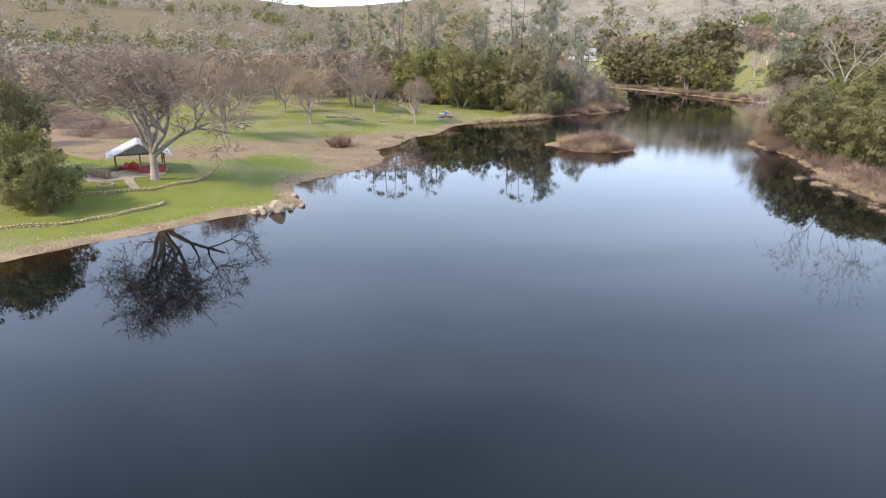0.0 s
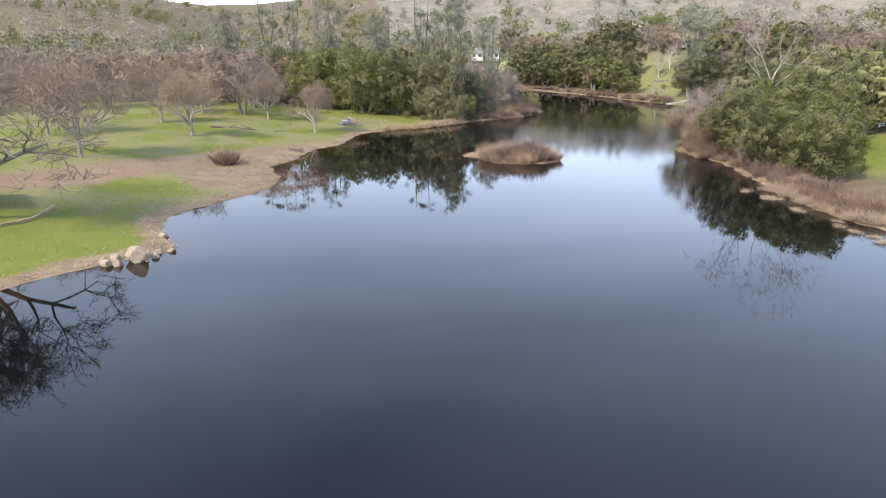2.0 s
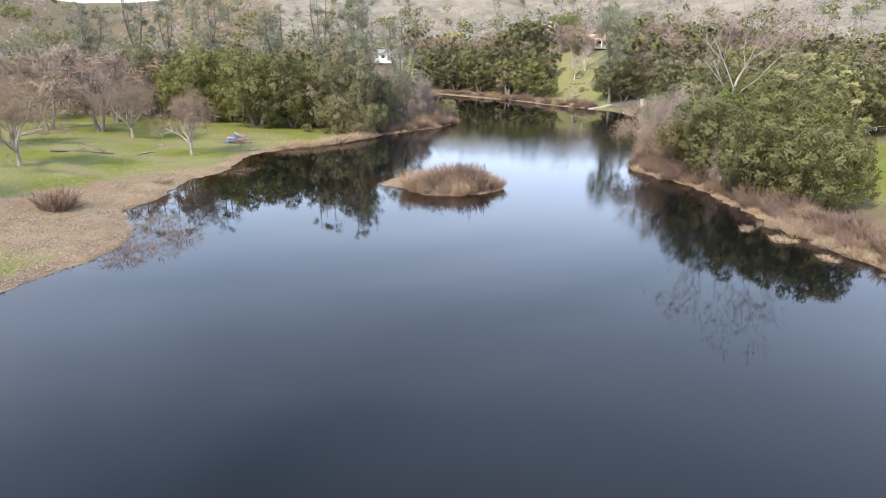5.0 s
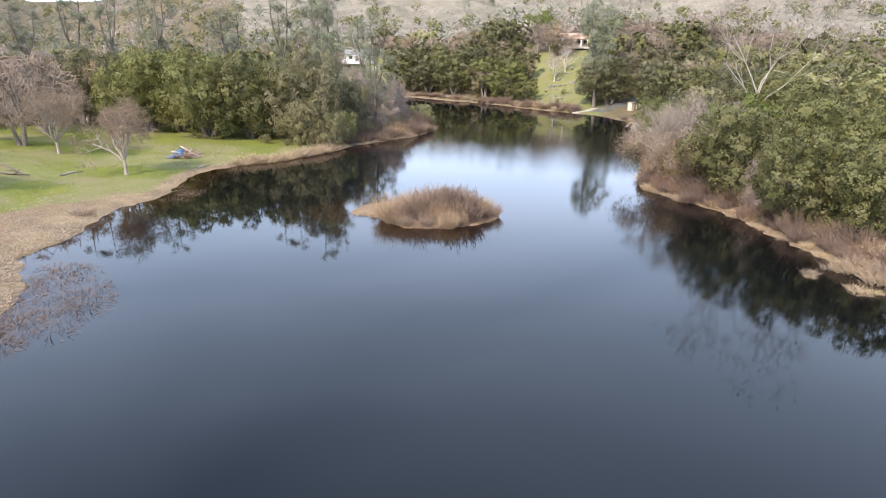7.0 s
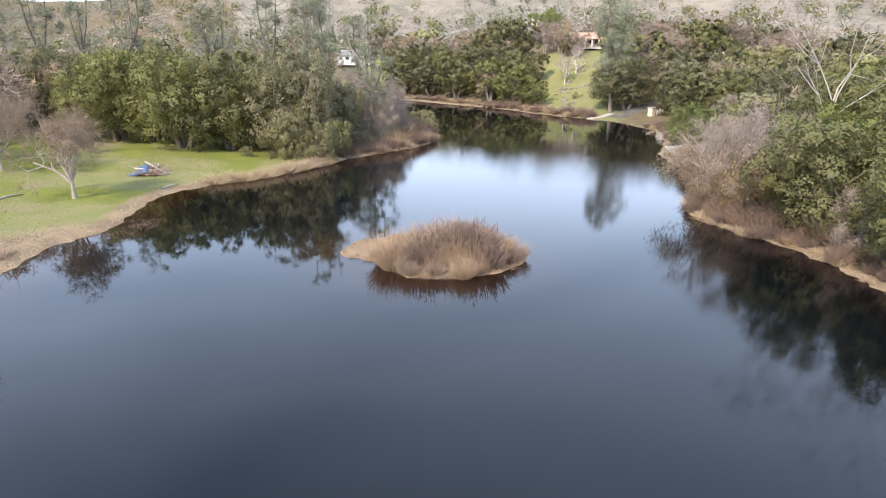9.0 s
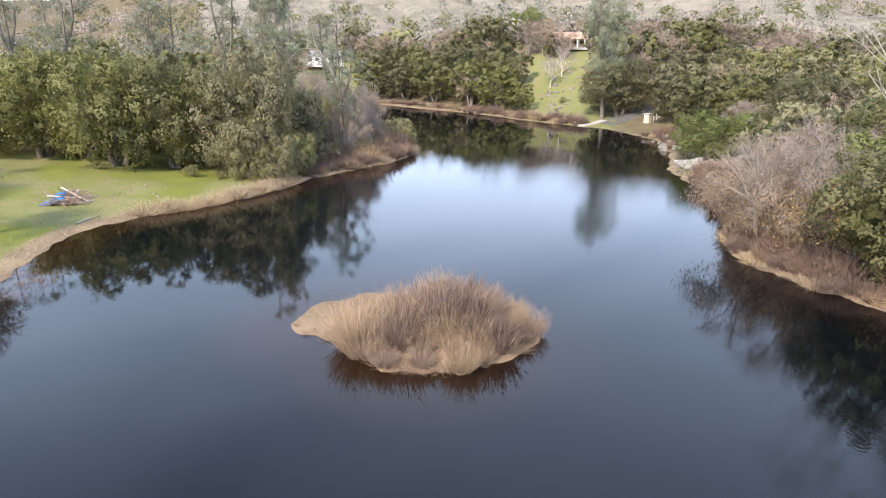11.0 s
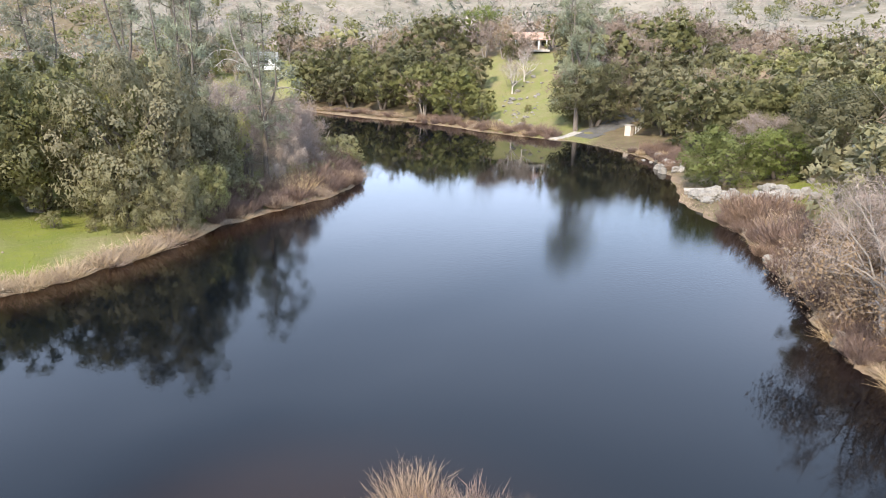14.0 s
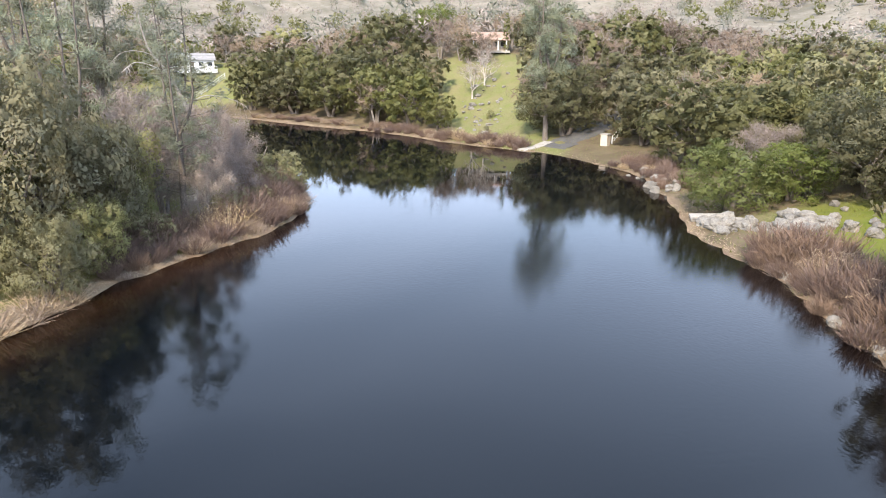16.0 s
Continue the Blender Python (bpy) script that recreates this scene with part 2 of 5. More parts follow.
class Sticks:
    """Collects tapered tubes and thin blades in one mesh."""

    def __init__(self):
        self.v, self.f = [], []

    def tube(self, pts, radii, sides):
        start = len(self.v)
        for i, p in enumerate(pts):
            a = pts[min(i + 1, len(pts) - 1)] - pts[max(i - 1, 0)]
            a = a.normalized()
            u = a.orthogonal().normalized()
            w = a.cross(u)
            for k in range(sides):
                t = 2 * math.pi * k / sides
                self.v.append(p + (u * math.cos(t) + w * math.sin(t)) * radii[i])
        for i in range(len(pts) - 1):
            for k in range(sides):
                a0, a1 = start + i * sides + k, start + i * sides + (k + 1) % sides
                self.f.append((a0, a1, a1 + sides, a0 + sides))

    def blade(self, p, q, width, rng):
        side = (q - p).cross(Vector((rng.uniform(-1, 1), rng.uniform(-1, 1), rng.uniform(-1, 1)))).normalized() * width
        i = len(self.v)
        self.v += [p - side, p + side, q]
        self.f.append((i, i + 1, i + 2))

    def mesh(self, name, material, smooth=True):
        return mesh_of(name, self.v, self.f, material, smooth)


def leaf_mesh(name, points, normals, size, aspect, material, rng, soft=0.75):
    """One leaf spray at each point, turned outwards; soft: how far its shading follows the crown's rounding."""
    k = len(points)
    nrm = normals + rng.normal(0, 0.45, (k, 3))
    nrm /= np.linalg.norm(nrm, axis=1, keepdims=True) + 1e-9
    t = np.cross(nrm, rng.normal(0, 1, (k, 3)))
    t /= np.linalg.norm(t, axis=1, keepdims=True) + 1e-9
    b = np.cross(nrm, t)
    s = size * rng.uniform(0.6, 1.3, (k, 1))
    v = np.stack([points - t * s * 0.6 + b * s * aspect, points - t * s - b * s * aspect, points + t * s * 1.2 + nrm * s * 0.2], axis=1)
    me = mesh_of(name, v.reshape(-1, 3), np.arange(3 * k).reshape(-1, 3), material, True)
    if soft:
        shade = soft * normals + (1 - soft) * nrm
        shade /= np.linalg.norm(shade, axis=1, keepdims=True) + 1e-9
        me.normals_split_custom_set_from_vertices(np.repeat(shade, 3, axis=0).tolist())
    return me


def lobes_crown(rng, height, radius, low, count, even=0.0):
    """Centres and radii of the lobes of a rounded crown with an uneven outline."""
    out = []
    mid = (height + low) / 2
    lop, deep = rng.uniform(0, 6.28), rng.uniform(0.12, 0.28)
    for i in range(count):
        a = 2.399 * i + rng.uniform(-0.5, 0.5)
        h = (i + 0.5) / count
        z = low + (height - low) * (0.10 + 0.78 * h) + rng.uniform(-0.4, 0.4)
        r = radius * math.sqrt(max(0.05, 1 - ((z - mid) / (height - low) * 1.75) ** 2)) * rng.uniform(0.5, 1.0)
        r *= 1 + deep * math.sin(a + lop) + 0.5 * deep * math.sin(3 * a + 2 * lop)
        s = radius * rng.uniform(0.19, 0.35) * (1.0 if h < 0.8 else 0.85)
        out.append((r * math.cos(a), r * math.sin(a), z, s))
    out.append((0, 0, height - radius * 0.45, radius * 0.36))
    out.append((0, 0, mid, radius * 0.5))
    return np.array(out)


def shell_points(rng, lobes, count, fill=0.25, clump=0.0, per=14, outer=False):
    """Points on the lobes' outsides, gathered into sprays, with outward normals. outer: none inside another lobe."""
    wanted = max(1, count // per)
    seeds = wanted * (5 if outer else 1)
    w = lobes[:, 3] ** 2
    pick = rng.choice(len(lobes), seeds, p=w / w.sum())
    d = rng.normal(0, 1, (seeds, 3))
    d[:, 2] += 0.3
    d /= np.linalg.norm(d, axis=1, keepdims=True)
    rr = lobes[pick, 3:4] * (1 - fill * rng.random((seeds, 1)) ** 1.5) * rng.uniform(0.9, 1.12, (seeds, 1))
    c = lobes[pick, :3] + d * rr * np.array([1, 1, 0.85])
    if outer:
        gap = np.linalg.norm((c[:, None, :] - lobes[None, :, :3]) / np.array([1, 1, 0.85]), axis=2) / lobes[None, :, 3]
        gap[np.arange(seeds), pick] = 9
        free = np.flatnonzero(gap.min(axis=1) > 0.86)[:wanted]
        c, d = c[free], d[free]
    c, d = np.repeat(c, per, axis=0), np.repeat(d, per, axis=0)
    return c + rng.normal(0, clump, c.shape) * np.array([1, 1, 0.8]), d


def branching(st, twigs, rng, p, d, length, radius, level, deepest, spread, kids=(3, 5), twig=(0.5, 1.1, 0.014), twig_count=5):
    """A limb and its boughs, down to twigs."""
    pts, radii = [p], [radius]
    steps = 4 if level < 2 else 3
    q, dd = p.copy(), d.copy()
    for i in range(steps):
        dd = (dd + Vector((rng.gauss(0, 0.2), rng.gauss(0, 0.2), rng.gauss(0.04, 0.15)))).normalized()
        q = q + dd * length / steps
        pts.append(q.copy())
        radii.append(radius * (1 - 0.55 * (i + 1) / steps))
    st.tube(pts, radii, (8, 6, 5, 4, 3, 3)[level])
    if level == deepest:
        for i in range(twig_count):
            at = pts[rng.randint(1, steps)]
            e = (dd * 0.8 + Vector((rng.gauss(0, 0.7), rng.gauss(0, 0.7), rng.gauss(0.1, 0.55)))).normalized()
            tip = at + e * rng.uniform(twig[0], twig[1])
            twigs.blade(at, tip, twig[2], rng)
            for _ in range(3):
                s = at.lerp(tip, rng.uniform(0.15, 0.85))
                f = (e + Vector((rng.gauss(0, 0.7), rng.gauss(0, 0.7), rng.gauss(0, 0.6)))).normalized()
                twigs.blade(s, s + f * twig[1] * rng.uniform(0.35, 0.7), twig[2] * 0.75, rng)
        return
    for i in range(rng.randint(*kids)):
        k = rng.randint(2, steps)
        a = rng.uniform(0, 2 * math.pi)
        u = dd.orthogonal().normalized()
        side = u * math.cos(a) + dd.cross(u) * math.sin(a)
        e = (dd * (1 - spread) + side * spread + Vector((0, 0, 0.10))).normalized()
        branching(st, twigs, rng, pts[k], e, length * rng.uniform(0.52, 0.75), radii[k] * 0.68, level + 1, deepest, spread, kids, twig, twig_count)


# ---- plants: one of each kind, built once ----
STORE = pose(0, 0, 0)


def live_oak(seed, leaves, size, leaf, label, low=0.6, lobes=36, radius=4.4, limbs=3, bark=None):
    """An evergreen oak 8 m high."""
    rng, pr = np.random.default_rng(seed), random.Random(seed)
    ob = thing("live_oak", STORE, label, "tree", "live oaks")
    st = Sticks()
    lb = lobes_crown(rng, 8.0, radius, low, lobes)
    for k in range(3):
        a = 2.1 * k + pr.random()
        base = Vector((0.25 * math.cos(a), 0.25 * math.sin(a), -0.3))
        fork = Vector((math.cos(a) * 1.1, math.sin(a) * 1.1, 2.2))
        st.tube([base, base.lerp(fork, 0.5) - Vector((0.1, 0, 0)), fork], [0.34, 0.24, 0.2], 7)
        for x, y, z, s in lb[k::limbs * 2]:
            end = Vector((x, y, z)) * 0.95
            mid = fork.lerp(end, 0.5) + Vector((pr.gauss(0, 0.3), pr.gauss(0, 0.3), 0.3))
            st.tube([fork, mid, end], [0.13, 0.08, 0.025], 4)
    part_mesh("trunk", st.mesh("trunk", bark or DARK_BARK), ob)
    pts, nr = shell_points(rng, lb, leaves, 0.12, 0.17, 14, True)
    deep, dn = shell_points(rng, lb * np.array([1, 1, 1, 0.62]), leaves // 6, 0.5, 0.2, 6)
    pts, nr = np.concatenate([pts, deep]), np.concatenate([nr, dn])
    part_mesh("crown", leaf_mesh("crown", pts, nr, size, 0.62, leaf, rng), ob)
    return ob


def bare_oak(seed, deepest, label, twig_count=5, bark=None, twig=None, width=0.014, kids=(3, 5), forks=6, flat=0.42):
    """A leafless spreading oak about 9.5 m high."""
    rng = random.Random(seed)
    ob = thing("bare_oak", STORE, label, "tree", "leafless oaks")
    st, tw = Sticks(), Sticks()
    top = Vector((rng.uniform(-0.3, 0.3), rng.uniform(-0.3, 0.3), 1.9))
    st.tube([Vector((0, 0, -0.3)), Vector((0, 0, 0.25)), top * 0.5, top], [0.40, 0.27, 0.22, 0.20], 9)
    for i in range(forks):
        a = 2 * math.pi * i / forks + rng.uniform(-0.4, 0.4)
        lean = rng.uniform(0.35, 1.0) * flat * 1.8
        d = Vector((math.cos(a) * lean, math.sin(a) * lean, rng.uniform(0.5, 1.0))).normalized()
        branching(st, tw, rng, top - Vector((0, 0, rng.uniform(0, 0.5))), d, rng.uniform(3.2, 4.4), 0.17, 1, deepest, 0.58, kids, (0.5, 1.2, width), twig_count)
    grow = 9.5 / max(v.z for v in tw.v)
    st.v, tw.v = [v * grow for v in st.v], [v * grow for v in tw.v]
    part_mesh("trunk", st.mesh("trunk", bark or BARK), ob)
    part_mesh("crown", tw.mesh("crown", twig or TWIG, False), ob, "haze of fine bare twigs")
    return ob


def fuzzy_tree(seed, label, name, group, twig, bark, blades, length, slim, radius=4.2, low=1.4, lobes=20, leaf=None, leaves=0, leaf_size=0.1):
    """A bare tree 8 m high, seen as boughs in a haze of twigs, with a few dry leaves if asked."""
    rng, pr = np.random.default_rng(seed), random.Random(seed)
    ob = thing(name, STORE, label, "tree", group)
    st = Sticks()
    lb = lobes_crown(rng, 8.0, radius, low, lobes)
    for k in range(3):
        a = 2.1 * k + pr.random()
        base = Vector((0.2 * math.cos(a), 0.2 * math.sin(a), -0.3))
        fork = Vector((math.cos(a) * 0.8, math.sin(a) * 0.8, 2.3))
        st.tube([base, base.lerp(fork, 0.5), fork], [0.26, 0.17, 0.15], 6)
        for x, y, z, s in lb[k::3]:
            end = Vector((x, y, z)) * 1.05
            mid = fork.lerp(end, 0.5) + Vector((pr.gauss(0, 0.4), pr.gauss(0, 0.4), 0.3))
            st.tube([fork, mid, end], [0.08, 0.05, 0.015], 4)
            for j in range(3):
                tip = end + Vector((pr.gauss(0, 1), pr.gauss(0, 1), pr.gauss(0.4, 0.7))) * s * 0.9
                st.tube([mid.lerp(end, 0.6), tip], [0.03, 0.008], 3)
    part_mesh("trunk", st.mesh("trunk", bark), ob)
    pts, nr = shell_points(rng, lb, blades, 0.95, 0.3, 10)
    part_mesh("crown", leaf_mesh("crown", pts, nr, length, slim, twig, rng), ob, "haze of fine bare twigs")
    if leaf:
        pts, nr = shell_points(rng, lb[: lobes // 2], leaves, 0.2, 0.35, 8)
        part_mesh("leaves", leaf_mesh("leaves", pts, nr, leaf_size, 0.7, leaf, rng), ob, "clusters of dry tan leaves")
    return ob


def grey_pine(seed, label, clumps=60, leaves=26, size=0.34, full=1.0):
    """A tall open pine, forked high up, 26 m high."""
    rng, pr = np.random.default_rng(seed), random.Random(seed)
    ob = thing("grey_pine", STORE, label, "tree", "grey pines")
    st = Sticks()
    trunk = [Vector((pr.gauss(0, 0.15) * i, pr.gauss(0, 0.15) * i, -0.4 + 3.8 * i)) for i in range(4)]
    st.tube(trunk, [0.5, 0.38, 0.33, 0.27], 8)
    spots, leaders = [], []
    for k in range(3):
        a = 2.1 * k + pr.uniform(-0.4, 0.4)
        reach = pr.uniform(1.5, 3.4)
        tip = trunk[-1] + Vector((math.cos(a) * reach, math.sin(a) * reach, pr.uniform(9, 14.5)))
        root = trunk[-1] - Vector((0, 0, 2.4 * k))
        mid = root.lerp(tip, 0.5) + Vector((math.cos(a), math.sin(a), 0)) * 0.9
        st.tube([root, root.lerp(mid, 0.5) + Vector((math.cos(a), math.sin(a), 0)) * 0.3, mid, tip], [0.2, 0.17, 0.13, 0.04], 6)
        leaders.append((root, mid, tip))
    leaders.append((trunk[1], trunk[2], trunk[3]))
    for i in range(clumps):
        a0, a1, a2 = leaders[i % 4]
        t = pr.random()
        at = a0.lerp(a1, t * 2) if t < 0.5 else a1.lerp(a2, t * 2 - 1)
        a = pr.uniform(0, 2 * math.pi)
        reach = pr.uniform(0.8, 3.6) * (1.1 - 0.5 * t)
        end = at + Vector((math.cos(a) * reach, math.sin(a) * reach, pr.uniform(0.0, 1.3)))
        st.tube([at, at.lerp(end, 0.6) - Vector((0, 0, 0.2)), end], [0.06, 0.04, 0.015], 3)
        if pr.random() < 0.9:
            spots.append((*end, pr.uniform(0.6, 1.2) * full))
    part_mesh("trunk", st.mesh("trunk", DARK_BARK), ob)
    pts, nr = shell_points(rng, np.array(spots), clumps * leaves, 0.9, 0.3, 10)
    part_mesh("crown", leaf_mesh("crown", pts, nr, size, 0.13, PINE_LEAF, rng), ob)
    return ob


def shrub(seed, stems, height, radius, material, name, label, category, width=0.014, lean=0.5, fork=4, group="", bend=0.18):
    """A thicket of thin upright stems from one root, with side twigs."""
    rng = random.Random(seed)
    ob = thing(name, STORE, label, category, group)
    st = Sticks()
    for i in range(stems):
        a, r = rng.uniform(0, 2 * math.pi), radius * math.sqrt(rng.random())
        p = Vector((math.cos(a) * r * 0.7, math.sin(a) * r * 0.7, -0.1))
        h = height * rng.uniform(0.45, 1.1) * (1 - 0.45 * (r / radius) ** 2)
        q = p + Vector((math.cos(a) * r * lean + rng.gauss(0, bend) * h, math.sin(a) * r * lean + rng.gauss(0, bend) * h, h))
        st.blade(p, q, width, rng)
        for _ in range(fork):
            s = p.lerp(q, rng.uniform(0.2, 0.9))
            e = s + Vector((rng.gauss(0, 0.35), rng.gauss(0, 0.35), rng.uniform(0.0, 0.6))) * height * 0.3
            st.blade(s, e, width * 0.7, rng)
    part_mesh("thicket", st.mesh("thicket", material, False), ob)
    return ob


def willow(seed, stems, height, radius, material, label, group, width):
    """A leafless willow clump: long stems sweeping up and out, feathered with fine twigs."""
    rng = random.Random(seed)
    ob = thing("willow_shrub", STORE, label, "shrub", group)
    st = Sticks()
    for i in range(stems):
        a, r = rng.uniform(0, 2 * math.pi), math.sqrt(rng.random())
        out = Vector((math.cos(a), math.sin(a), 0))
        p = out * r * radius * 0.55 + Vector((0, 0, -0.1))
        h = height * rng.uniform(0.5, 1.1) * (1 - 0.3 * r)
        d = (out * (0.1 + 0.7 * r) + Vector((rng.gauss(0, 0.24), rng.gauss(0, 0.24), 1))).normalized()
        mid = p + d * h * 0.5
        tip = mid + (d + Vector((rng.gauss(0, 0.16), rng.gauss(0, 0.16), 0.12))).normalized() * h * 0.55
        st.blade(p, mid.lerp(tip, 0.25), width * 1.3, rng)
        st.blade(mid, tip, width, rng)
        for _ in range(5):
            s = p.lerp(mid, rng.uniform(0.4, 1)) if rng.random() < 0.4 else mid.lerp(tip, rng.random())
            e = (d + Vector((rng.gauss(0, 0.33), rng.gauss(0, 0.33), rng.gauss(0, 0.25)))).normalized()
            st.blade(s, s + e * height * rng.uniform(0.15, 0.34), width * 0.75, rng)
    part_mesh("thicket", st.mesh("thicket", material, False), ob)
    return ob


def put(model, x, y, scale, turn=0.0, z=None, wide=1.0, sink=0.0, label="", tip=0.0):
    """A copy of a plant or stone, standing on the ground at x, y."""
    m = pose(x, y, (height_at(x, y) if z is None else z) - sink, tip, 0, turn) @ Matrix.Diagonal((scale * wide, scale * wide, scale, 1))
    ob = copy_thing(model, m)
    return tagged(ob, label)


def remove(model):
    for o in (*model.children_recursive, model):
        bpy.data.objects.remove(o)


# ---- the land ----
def curve_through(points, closed=True, steps=8):
    p = np.array(points, dtype=float)
    out = []
    k = len(p)
    for i in range(k if closed else k - 1):
        a, b, c, d = (p[(i + j) % k] if closed else p[min(max(i + j, 0), k - 1)] for j in (-1, 0, 1, 2))
        for s in range(steps):
            t = s / steps
            out.append(0.5 * (2 * b + (c - a) * t + (2 * a - 5 * b + 4 * c - d) * t * t + (3 * b - a - 3 * c + d) * t ** 3))
    return np.array(out)


WEST_SHORE = [(-60, -80), (-75, -40), (-52, 10), (-38, 36), (-32, 45.7), (-28.5, 50), (-23.7, 54.6), (-18.4, 60.4), (-14, 63.4), (-15.6, 68.5), (-16.6, 74.5), (-12.7, 80.4),
              (-9, 86), (-8.5, 93), (-10, 100), (-7.5, 104), (-5.3, 113), (-1, 119.5), (1.5, 129), (5.9, 134.5), (13.2, 137.7), (20, 142.5), (25, 147.8), (33, 153.3), (39, 157), (43.5, 164),
              (46.5, 172), (44.5, 180), (40, 195), (38, 215), (41, 240), (46, 262)]
EAST_SHORE = [(54, 266), (62, 252), (70, 230), (78, 212), (80.5, 197), (84, 187.5), (87.5, 178), (86.5, 168), (85.5, 160), (80, 151.6), (74.8, 144.5), (69.5, 138.5), (66.8, 133.6), (64.2, 126.6),
              (60.2, 120.6), (57, 115.8), (52.4, 111.2), (49, 106.5), (48.3, 101), (49, 94.5), (46.6, 83.5), (45, 75), (43.7, 66), (46, 55), (52, 35), (62, 0), (75, -40), (60, -85), (0, -100)]
SHORE = curve_through(WEST_SHORE + EAST_SHORE)
ISLET = curve_through([(15.9, 105.2), (18, 102.3), (19.2, 98.6), (22, 97), (25, 97.3), (27.6, 98.5), (28.2, 101.5), (26.8, 104.6), (24, 107.4), (20.9, 108.8), (17.5, 107.5)])


def ring_distance(ring, x, y):
    """Metres from a closed line and whether inside it, for arrays x and y."""
    a, b = ring, np.roll(ring, -1, axis=0)
    if len(x) < 60:
        ax, ay, bx, by = (v[:, None] for v in (a[:, 0], a[:, 1], b[:, 0], b[:, 1]))
        dx, dy = bx - ax, by - ay
        t = np.clip(((x - ax) * dx + (y - ay) * dy) / (dx * dx + dy * dy), 0, 1)
        best = ((x - ax - t * dx) ** 2 + (y - ay - t * dy) ** 2).min(axis=0)
        cross = ((ay > y) != (by > y)) & (x < dx * (y - ay) / np.where(dy == 0, 1e-9, dy) + ax)
        return np.sqrt(best), cross.sum(axis=0) % 2 == 1
    best, inside = np.full(len(x), 1e9), np.zeros(len(x), bool)
    for (ax, ay), (bx, by) in zip(a, b):
        dx, dy = bx - ax, by - ay
        t = np.clip(((x - ax) * dx + (y - ay) * dy) / (dx * dx + dy * dy), 0, 1)
        best = np.minimum(best, (x - ax - t * dx) ** 2 + (y - ay - t * dy) ** 2)
        if dy:
            inside ^= ((ay > y) != (by > y)) & (x < dx * (y - ay) / dy + ax)
    return np.sqrt(best), inside


def shore_distance(x, y):
    """Metres from the water's edge, positive on land. x and y are arrays."""
    x, y = np.atleast_1d(np.asarray(x, float)), np.atleast_1d(np.asarray(y, float))
    d, inside = ring_distance(SHORE, x, y)
    e, on = ring_distance(ISLET, x, y)
    d = np.maximum(np.where(inside, -d, d), np.where(on, e, -e))
    return d + 0.35 * np.exp(-(d / 3) ** 2) * (np.sin(x * 1.3 + y * 0.7) * np.sin(y * 1.1 - x * 0.4) + 0.6 * np.sin(x * 2.9 - y * 1.7))


def smooth(t, low, high):
    t = np.clip((t - low) / (high - low), 0, 1)
    return t * t * (3 - 2 * t)


def waves(x, y, size, seed):
    """Soft rolling noise from a few crossed waves, about -1 to 1."""
    rng = np.random.default_rng(seed)
    total = np.zeros_like(x)
    for i in range(7):
        a, s = rng.uniform(0, 2 * math.pi), size * rng.uniform(0.5, 1.6)
        total = total + np.sin((x * math.cos(a) + y * math.sin(a)) / s * 2 * math.pi + rng.uniform(0, 6.28))
    return total / 3.2


def land(x, y, d):
    """Height of the ground, from the distance to the shore."""
    dp = np.maximum(d, 0)
    z = np.where(d < 0, np.maximum(0.16 * d, -2.5), 0.10 * (1 - np.exp(-dp / 0.4)) + 0.22 * (1 - np.exp(-dp / 3)) + 0.022 * np.minimum(dp, 45))
    z = z + smooth(d, 0.3, 6) * 0.10 * waves(x, y, 7, 3) + smooth(d, 8, 30) * 0.25 * waves(x, y, 31, 5)
    z = z + 1.1 * smooth(d, 5, 20) * smooth(-x, 4, 24)
    east = smooth(x - 0.28 * y, 12, 45) * smooth(y, 20, 90)
    z = z + east * 0.085 * np.minimum(np.maximum(dp - 4, 0), 60)
    z = z + smooth(dp, 2, 40) * (10.0 * np.exp(-((x - 122) ** 2 + (y - 255) ** 2) / (2 * 42 ** 2)) + 8.0 * np.exp(-((x - 62) ** 2 + (y - 318) ** 2) / (2 * 30 ** 2)))
    r, a = np.hypot(x - 10, y - 60), np.arctan2(x - 10, y - 60)
    tall = 74 + 38 * smooth(a, 0.0, 0.5) - 30 * np.exp(-((a + 0.16) / 0.10) ** 2) + 12 * np.sin(7 * a + 1)
    z = z + smooth(r, 260, 950) * tall * (1 + 0.22 * waves(x, y, 420, 8)) + smooth(r, 200, 600) * 4 * waves(x, y, 160, 9)
    return z + smooth(r, 1100, 2600) * (70 + 40 * waves(x, y, 900, 4))


def height_at(x, y):
    x, y = np.array([float(x)]), np.array([float(y)])
    return float(land(x, y, shore_distance(x, y))[0])


def along(x, y, points, width):
    """1 on a path through the points, falling to 0 beside it."""
    best = np.full(len(x), 1e9)
    c = curve_through(points, False, 6)
    for px, py in c:
        best = np.minimum(best, np.hypot(x - px, y - py))
    return 1 - smooth(best, width * 0.6, width * 1.5)


def warped(centre, half, count, k):
    """Grid lines, close together round the centre and wide apart at the edge."""
    u = np.linspace(-1, 1, count)
    return centre + half * np.sinh(k * u) / math.sinh(k)


def sheet(name, xs, ys, z, material):
    nx, ny = len(xs), len(ys)
    gx, gy = np.meshgrid(xs, ys)
    v = np.stack([gx.ravel(), gy.ravel(), z], axis=1)
    i = (np.arange(ny - 1)[:, None] * nx + np.arange(nx - 1)[None, :]).ravel()
    me = mesh_of(name, v, np.stack([i, i + 1, i + nx + 1, i + nx], axis=1), material, True)
    return me


def layer(me, name, values):
    me.attributes.new(name, "FLOAT", "POINT").data.foreach_set("value", np.clip(values, 0, 1).astype(np.float32))


